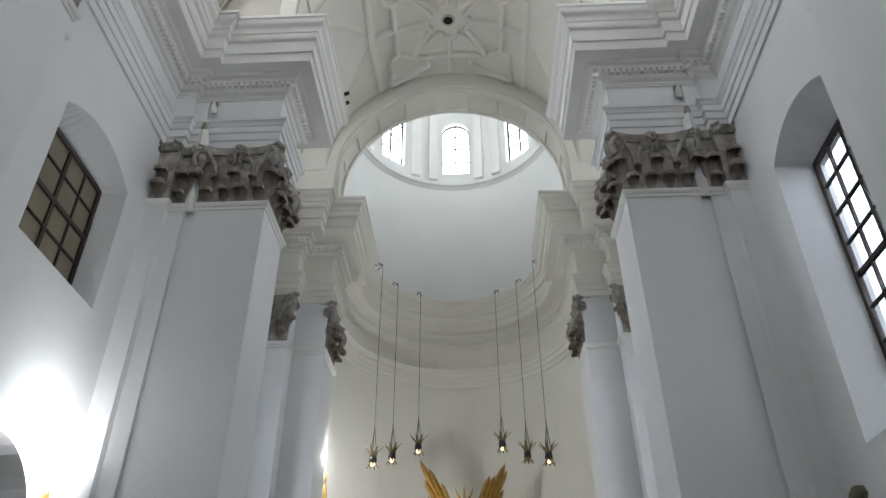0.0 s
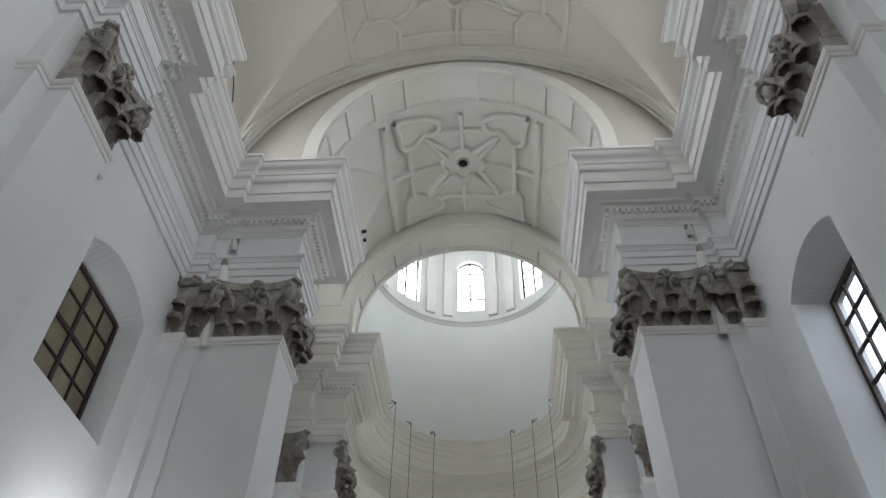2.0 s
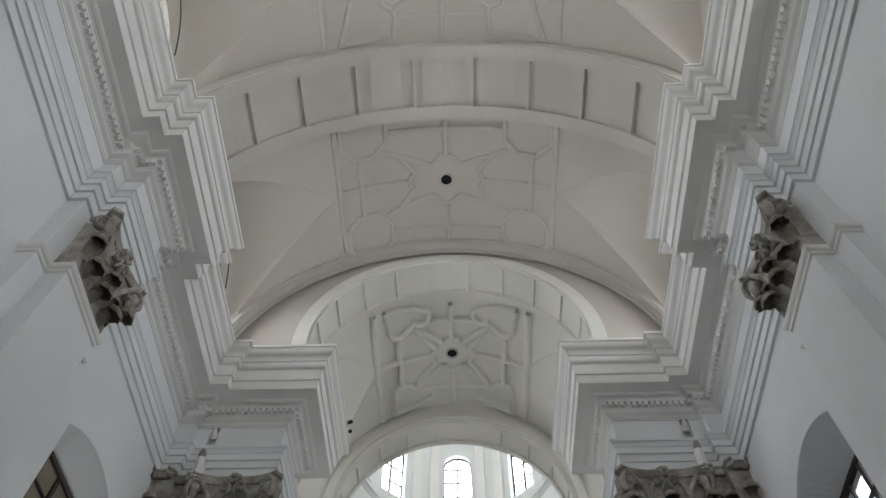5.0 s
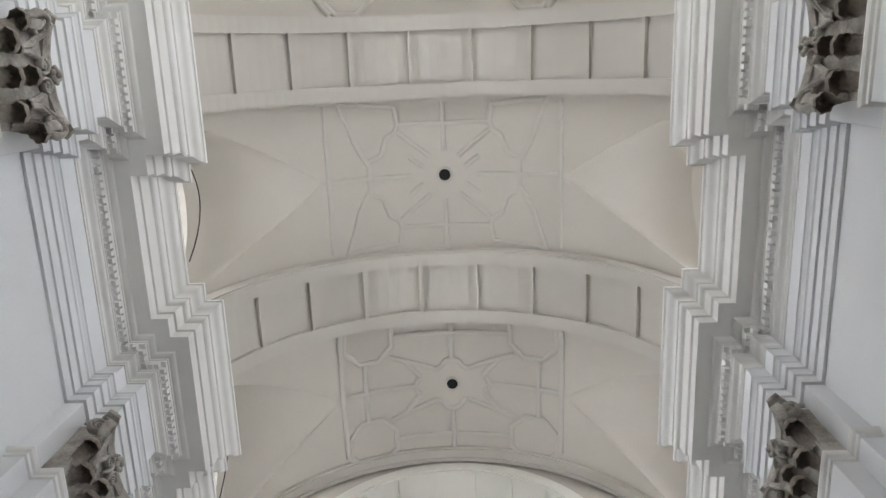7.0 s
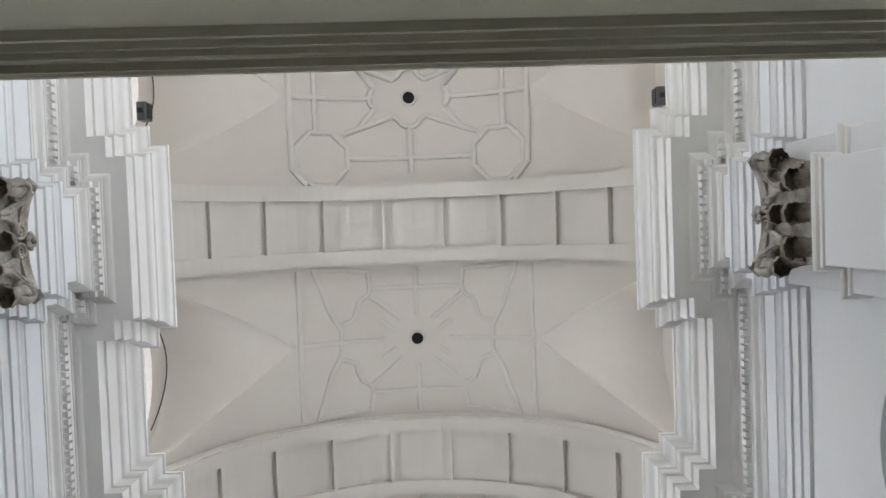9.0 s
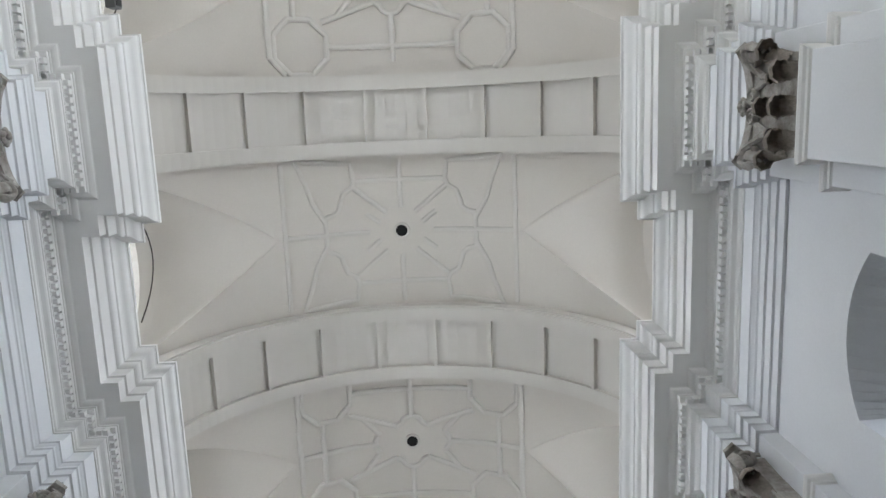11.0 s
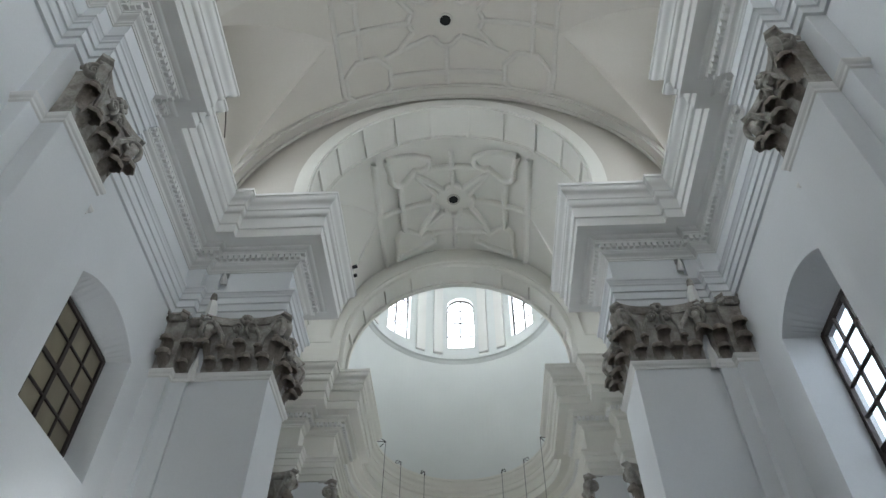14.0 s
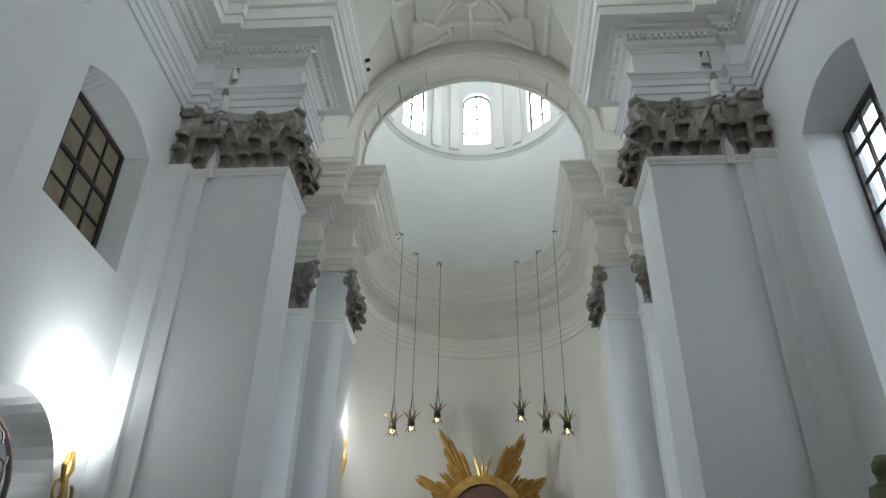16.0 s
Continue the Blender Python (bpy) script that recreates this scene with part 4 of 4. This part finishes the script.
for a in (-66, -27, -15, 15, 27, 66):
    part("drum_strip", box(-0.22, 0.22, -0.14, 0.05, DR_Z0, DR_Z1, 0.02), dp, m=Matrix.Translation(drum_pt(a, 0)) @ Matrix.Rotation(radians(-a), 4, "Z"), material=M_TRIM)
for k, a in enumerate(drum_win):
    t = thing("window_%d" % (20 + k), Matrix.Translation(drum_pt(a, 0, DR_R + 0.25)) @ Matrix.Rotation(radians(-a), 4, "Z"), "round-arched dark iron window in the bright drum", "window", kind="structure")
    hw = DR_R * math.sin(radians(W_ANG)) + 0.02
    bm = bmesh.new()
    tube(bm, [(-hw, 0, W_Z0), (-hw, 0, W_ZS)] + [(-hw * math.cos(q), 0, W_ZS + W_RISE * math.sin(q)) for q in [math.pi * i / 12 for i in range(1, 12)]] + [(hw, 0, W_ZS), (hw, 0, W_Z0), (-hw, 0, W_Z0)], 0.05, 6)
    part("window_frame", bm, t, material=M_IRON)
    part("mullion", box(-0.035, 0.035, -0.04, 0.04, W_Z0, W_ZS + W_RISE, 0.005), t, material=M_IRON)
    for z in (24.75, 25.6, 26.4):
        part("transom", box(-hw, hw, -0.03, 0.03, z - 0.025, z + 0.025, 0.005), t, material=M_IRON)
    for sx in (-1, 1):
        x0, x1 = sorted((0.0, sx * hw))
        ob = part("pane", box(x0, x1, 0.0, 0.006, W_Z0, W_ZS + 0.3), t, material=M_GLASS)
        ob.visible_shadow = False
    m = glow("sky_backdrop", (0.93, 0.96, 1.0), SKY_DRUM)
    sh = part("sky_backdrop", mesh_of("sky_backdrop", [(-1.4, 0, 23.4), (1.4, 0, 23.4), (1.4, 0, 28), (-1.4, 0, 28)], [(0, 1, 2, 3)], m), m=Matrix.Translation(drum_pt(a, 0, DR_R + 0.9)) @ Matrix.Rotation(radians(-a), 4, "Z"))
    tagged(sh, "bright overcast sky outside the drum window", "sky", kind="structure")

# ---------------------------------------------------------------- west end: gallery and closing wall
gal = thing("organ_gallery", None, "grey-beige moulded front edge of the organ gallery overhead", "gallery", kind="structure")
GY = -1.31
GPROF = [(-0.4, 8.06), (0.0, 8.05), (0.0, 7.99), (-0.03, 7.97), (-0.03, 7.93), (-0.1, 7.925), (-0.105, 7.89), (-0.125, 7.87), (-0.18, 7.86), (-0.185, 7.83), (-0.25, 7.81), (-0.255, 7.76), (-0.34, 7.74), (-0.34, 6.75), (-0.3, 6.7), (-0.3, 6.5), (-0.4, 6.45), (-0.8, 6.45), (-0.8, 6.6), (-4.0, 6.6)]
n = len(GPROF)
verts = [(x, GY + d, z) for x in (-6.5, 6.5) for d, z in GPROF]
part("gallery_front", mesh_of("gallery_front", verts, [(j, n + j, n + j + 1, j + 1) for j in range(n - 1)], M_GALLERY), gal, m=Matrix.Translation((0, GY, 0)) @ Matrix.Rotation(radians(0.44), 4, "Z") @ Matrix.Translation((0, -GY, 0)))
part("gallery_floor", box(-6.45, 6.45, -12.0, GY - 0.9, 6.7, 7.0), gal, material=M_GALLERY)
# unseen west window, added so that its glow reaches the pier fronts
ob = part("wall_west", wall_mesh("wall_west", 0.0, 0.75, -7.5, 7.5, 23.6, [(0.0, 2.4, 10.0, 15.5, 2.3)], M_WALL), m=Matrix.Translation((0, -12, 0)) @ Matrix.Rotation(radians(-90), 4, "Z"))
tagged(ob, "white west wall with a large arched window added for light", "wall", kind="structure")
m = glow("sky_backdrop", (0.95, 0.97, 1.0), WEST_FILL)
sh = part("sky_backdrop", mesh_of("sky_backdrop", [(-3, -13.2, 9.5), (3, -13.2, 9.5), (3, -13.2, 18.5), (-3, -13.2, 18.5)], [(0, 1, 2, 3)], m))
tagged(sh, "glow sheet behind the added, unseen west window", "sky", kind="structure")
ob = part("roof", box(-8.2, 8.2, -14, 21.4, 23.6, 23.9), material=M_WALL)
tagged(ob, "plain roof slab over the vaults", "roof", kind="structure")


# ---------------------------------------------------------------- hanging lamps
def petal_mesh(h, w, out, up):
    bm = bmesh.new()
    rows = []
    for j in range(6):
        t = j / 5
        x = 0.085 + out * t ** 1.6
        z = up * h * t
        half = w * (0.35 + 0.65 * math.sin(math.pi * min(0.15 + t * 0.7, 1))) * (1 - t ** 3)
        rows.append([bm.verts.new((x - 0.01, -half, z)), bm.verts.new((x + 0.012, 0, z)), bm.verts.new((x - 0.01, half + 0.001, z)), bm.verts.new((x - 0.022, 0, z))])
    for u, v in zip(rows, rows[1:]):
        for k in range(4):
            bm.faces.new((u[k], u[(k + 1) % 4], v[(k + 1) % 4], v[k]))
    me = bpy.data.meshes.new("petal")
    bm.to_mesh(me)
    bm.free()
    me.materials.append(M_BRASS)
    return me


PETAL_UP, PETAL_DOWN = petal_mesh(0.34, 0.05, 0.24, 1), petal_mesh(0.22, 0.04, 0.12, -1)
LAMPS = [(-2.72, 22.8, 9.15, True), (-2.28, 24.2, 9.72, True), (-1.45, 24.9, 10.25, True), (1.48, 24.9, 10.3, True), (2.28, 24.2, 9.68, False), (2.84, 22.8, 9.15, True)]
for x, y, z, lit in LAMPS:
    t = thing("hanging_lamp", None, "brass flower-shaped sanctuary lamp hung on a long thin rod" + ("" if lit else ", unlit"), "lamp", "sanctuary lamps")
    base = Matrix.Translation((x, y, z))
    bm = bmesh.new()
    lathe(bm, [(0.0, 0.12), (0.085, 0.12), (0.12, 0.1), (0.1, 0.06), (0.13, 0.02), (0.12, -0.04), (0.13, -0.08), (0.1, -0.1), (0.0, -0.1)], 14)
    part("cup", bm, t, "dark brass cup", base, M_BLACK)
    for k in range(7):
        part("petal", PETAL_UP, t, m=base @ Matrix.Rotation(k * math.tau / 7, 4, "Z") @ Matrix.Translation((0, 0, 0.08)))
        part("petal", PETAL_DOWN, t, m=base @ Matrix.Rotation((k + 0.5) * math.tau / 7, 4, "Z") @ Matrix.Translation((0, 0, -0.07)))
    bm = bmesh.new()
    lathe(bm, [(0.0, -0.09), (0.05, -0.1), (0.065, -0.15), (0.045, -0.2), (0.0, -0.23)], 10)
    part("bulb", bm, t, "glowing warm bulb" if lit else "", base, M_BULB if lit else M_BRASS)
    top = CORN + 0.12
    r = math.hypot(x, y - AP_Y)
    for k in range(3):
        a = k * math.tau / 3 + 0.4
        bm = bmesh.new()
        tube(bm, [(x + 0.12 * math.cos(a), y + 0.12 * math.sin(a), z + 0.12), (x, y, z + 1.05)], 0.011, 5)
        part("stay", bm, t, material=M_BLACK)
    bm = bmesh.new()
    tube(bm, [(x, y, z + 1.05), (x, y, top)], 0.009, 5)
    k = z + 1.1
    while k < top:
        bmesh.ops.create_uvsphere(bm, u_segments=6, v_segments=4, radius=0.024, matrix=Matrix.Translation((x, y, k)))
        k += 1.25
    part("rod", bm, t, material=M_BLACK)
    # wall bracket on the cornice
    bm = bmesh.new()
    ux, uy = x / r, (y - AP_Y) / r
    tube(bm, [(x, y, top), (x + ux * 0.25, y + uy * 0.25, top + 0.18), (x + ux * 0.5, y + uy * 0.5, CORN)], 0.016, 5)
    tube(bm, [(x, y, top), (x + ux * 0.3 - uy * 0.2, y + uy * 0.3 + ux * 0.2, CORN + 0.02)], 0.012, 5)
    tube(bm, [(x, y, top), (x + ux * 0.3 + uy * 0.2, y + uy * 0.3 - ux * 0.2, CORN + 0.02)], 0.012, 5)
    part("bracket", bm, t, material=M_BLACK)

# ---------------------------------------------------------------- altar glory
t = thing("altar_glory", pose(0.13, 24.6, 6.75), "gilded sunburst of carved rays round a framed medallion", "altar")
AY = 0.0


def ray_blades(length, width, blades, seed):
    """The carved blades of one bundle of rays, each a bmesh of its own."""
    rnd = random.Random(seed)
    for b in range(blades):
        bm = bmesh.new()
        k = b / (blades - 1) * 2 - 1
        L = length * (1 - 0.28 * abs(k) - rnd.uniform(0, 0.16))
        x0, x1 = width * 0.35 * k, width * 1.0 * k
        h = width * 0.34
        ring = []
        for q, s in ((0.0, 0.55), (0.75, 1.0), (0.9, 0.85), (1.0, 0.08)):
            cx, z = x0 + (x1 - x0) * q, 0.4 + (L - 0.4) * q
            ring.append([bm.verts.new((cx - h * s, 0.03, z)), bm.verts.new((cx, -0.05 - 0.02 * (b % 2), z)), bm.verts.new((cx + h * s, 0.03, z)), bm.verts.new((cx, 0.06, z))])
        for u, v in zip(ring, ring[1:]):
            for j in range(4):
                bm.faces.new((u[j], u[(j + 1) % 4], v[(j + 1) % 4], v[j]))
        yield bm


for i, (ang, length, width, blades) in enumerate([(-27, 3.55, 0.30, 5), (27, 3.55, 0.30, 5), (-60, 2.75, 0.34, 6), (60, 2.75, 0.34, 6), (-44, 2.3, 0.18, 4), (44, 2.3, 0.18, 4), (-88, 2.9, 0.3, 5), (88, 2.9, 0.3, 5), (-120, 2.8, 0.3, 5), (120, 2.8, 0.3, 5), (180, 2.9, 0.3, 5), (150, 2.6, 0.3, 5), (-150, 2.6, 0.3, 5)]):
    for bm in ray_blades(length, width, blades, i):
        part("ray", bm, t, m=Matrix.Rotation(radians(ang), 4, "Y"), material=M_GOLD)
bm = bmesh.new()
lathe(bm, [(1.0, 0.04), (1.05, -0.06), (1.12, -0.1), (1.18, -0.05), (1.24, -0.08), (1.3, 0.0), (1.3, 0.08), (1.0, 0.08)], 48)
part("medallion_frame", bm, t, m=Matrix.Translation((0, -0.15, 0)) @ Matrix.Rotation(radians(-90), 4, "X") @ Matrix.Diagonal((1, 1, -1, 1)), material=M_GOLD)
bm = bmesh.new()
bmesh.ops.create_circle(bm, cap_ends=True, segments=48, radius=1.02, matrix=Matrix.Translation((0, -0.12, 0)) @ Matrix.Rotation(radians(90), 4, "X"))
part("medallion", bm, t, "dark rose ground of the medallion", material=M_ROSE)
for k in (-1, 0, 1):
    bm = bmesh.new()
    tube(bm, [(0.08 * k, -0.2, 1.25), (0.16 * k, -0.22, 1.55), (0.30 * k, -0.2, 2.0 - 0.1 * abs(k))], [0.07, 0.055, 0.01], 6)
    part("crest", bm, t, material=M_GOLD)
al = thing("high_altar", None, "plain stone altar table under the gilded glory", "altar")
part("altar_block", box(-1.8, 1.8, 23.4, 24.6, 0.0, 1.1, 0.04), al, material=M_FLOOR)
part("altar_wall", box(-1.4, 1.6, 24.5, 25.2, 1.1, 6.2, 0.05), al, material=M_APSE)
part("glory_post", box(0.0, 0.26, 24.72, 25.1, 6.15, 7.4, 0.02), al, material=M_GOLD)


# ---------------------------------------------------------------- wall lamps that wash the plaster
def wall_lamp(x, y, z, turn, power, shaded):
    t = thing("gilded_sconce", pose(x, y, z, 0, 0, turn), "gilded scrolled sconce with bright bulbs against the wall", "lamp", "gilded sconces")
    bm = bmesh.new()
    tube(bm, [(0, 0.05, -0.9), (0, -0.1, -0.6), (0, -0.18, -0.25), (0, -0.12, 0.1), (0.05, -0.1, 0.35), (0, -0.12, 0.5)], [0.05, 0.07, 0.06, 0.05, 0.035, 0.02], 7)
    part("stem", bm, t, material=M_GOLD)
    for s in (-1, 1):
        bm = bmesh.new()
        tube(bm, [(0, -0.12, -0.4)] + [(s * (0.16 + 0.12 * math.cos(q)), -0.14, -0.15 + 0.16 * math.sin(q)) for q in [math.pi + i * 0.55 for i in range(9)]], 0.03, 6)
        part("scroll", bm, t, material=M_GOLD)
        bm = bmesh.new()
        tube(bm, [(s * 0.02, -0.1, 0.0), (s * 0.12, -0.12, 0.25), (s * 0.06, -0.12, 0.55)], [0.03, 0.05, 0.01], 6)
        part("gilt_leaf", bm, t, material=M_GOLD)
    la = bpy.data.lights.new("sconce_light", "SPOT" if shaded else "POINT")
    la.energy, la.color, la.shadow_soft_size = power, (0.95, 0.97, 1.0), 0.12
    if shaded:
        la.spot_size, la.spot_blend = radians(165), 1.0
    lo = new("sconce_light", la)
    lo.parent, lo.matrix_basis = t, look((-0.35, -0.65 if shaded else -0.22, 0.8), (-0.35, 0.2, 1.2))
    return t


wall_lamp(-6.4, 11.4, 4.45, 90, 420, True)
wall_lamp(-4.12, 21.75, 8.0, 90, 300, False)

# statue by the right wall
bm = bmesh.new()
lathe(bm, [(0.0, 0.0), (0.34, 0.0), (0.3, 0.5), (0.24, 1.0), (0.27, 1.25), (0.2, 1.45), (0.07, 1.52), (0.07, 1.6), (0.12, 1.68), (0.13, 1.78), (0.08, 1.88), (0.0, 1.9)], 14, (5.85, 10.6, 2.75))
for v in bm.verts:
    v.co.x += 0.04 * math.sin(v.co.z * 7)
st = part("statue", bm, material=M_BRONZE)
tagged(st, "small green-gold robed statue on a plinth by the wall", "statue")
pl = part("statue_plinth", box(5.45, 6.3, 10.2, 11.0, 0.0, 2.75, 0.04), material=M_TRIM)
tagged(pl, "white plinth that carries the small statue", "plinth")


# ---------------------------------------------------------------- small fittings
def floodlight(x, y, s):
    t = thing("floodlight", pose(x, y, CORN + 0.08), "small dark floodlight on the cornice edge", "floodlight", "cornice floodlights")
    part("body", box(-0.1, 0.1, -0.19, 0.19, 0.05, 0.38, 0.02), t, material=M_SPEAKER)
    part("glass_front", box(-0.118, -0.102, -0.15, 0.15, 0.09, 0.34) if s > 0 else box(0.102, 0.118, -0.15, 0.15, 0.09, 0.34), t, material=M_BLACK)
    part("stand", box(-0.05, 0.05, -0.05, 0.05, -0.02, 0.06), t, material=M_BLACK)


floodlight(-5.22, -2.5, -1)
floodlight(5.3, -2.45, 1)
for dy in (0.0, 0.35):
    t = thing("spotlight", pose(-2.8 - dy * 0.15, 14.1 + dy, CORN + 0.1), "small black spotlight on the chancel cornice", "spotlight", "chancel spotlights")
    bm = bmesh.new()
    lathe(bm, [(0.0, 0.0), (0.045, 0.0), (0.055, 0.08), (0.05, 0.14), (0.0, 0.14)], 12)
    part("housing", bm, t, m=Matrix.Rotation(radians(70), 4, "Y"), material=M_BLACK)
    part("stand", box(-0.02, 0.02, -0.02, 0.02, -0.1, 0.04), t, material=M_BLACK)

# dentils last: one shared mesh
bm = box(-0.047, 0.047, -0.004, 0.086, 0, 0.118)
den = bpy.data.meshes.new("dentil")
bmesh.ops.recalc_face_normals(bm, faces=bm.faces)
bm.to_mesh(den)
bm.free()
den.materials.append(M_TRIM)
near = plan_points(0.142, 0.235, lambda x, y: 4.9 < y < 12.3 and abs(x) > 2.5)
rest = plan_points(0.142, 0.235, lambda x, y: not (4.9 < y < 12.3 and abs(x) > 2.5) and y > -7)
cornices = [o for o in ent.children if o.name.startswith("cornice")]
cor = cornices[1]
for x, y, a in near:
    part("dentil", den, cornices[0] if x > 0 else cornices[2], m=pose(x, y, 14.815, 0, 0, a))
verts, faces = [], []
for x, y, a in rest:
    m = pose(x, y, 14.815, 0, 0, a)
    i = len(verts)
    verts += [m @ Vector((u, v, w)) for u in (-0.047, 0.047) for v in (-0.004, 0.086) for w in (0, 0.118)]
    faces += [tuple(i + k for k in f) for f in ((0, 1, 3, 2), (4, 6, 7, 5), (0, 4, 5, 1), (2, 3, 7, 6), (0, 2, 6, 4), (1, 5, 7, 3))]
ob = part("dentil_course", mesh_of("dentil_course", verts, faces, M_TRIM), cor)
ob["kind"] = "stuff"
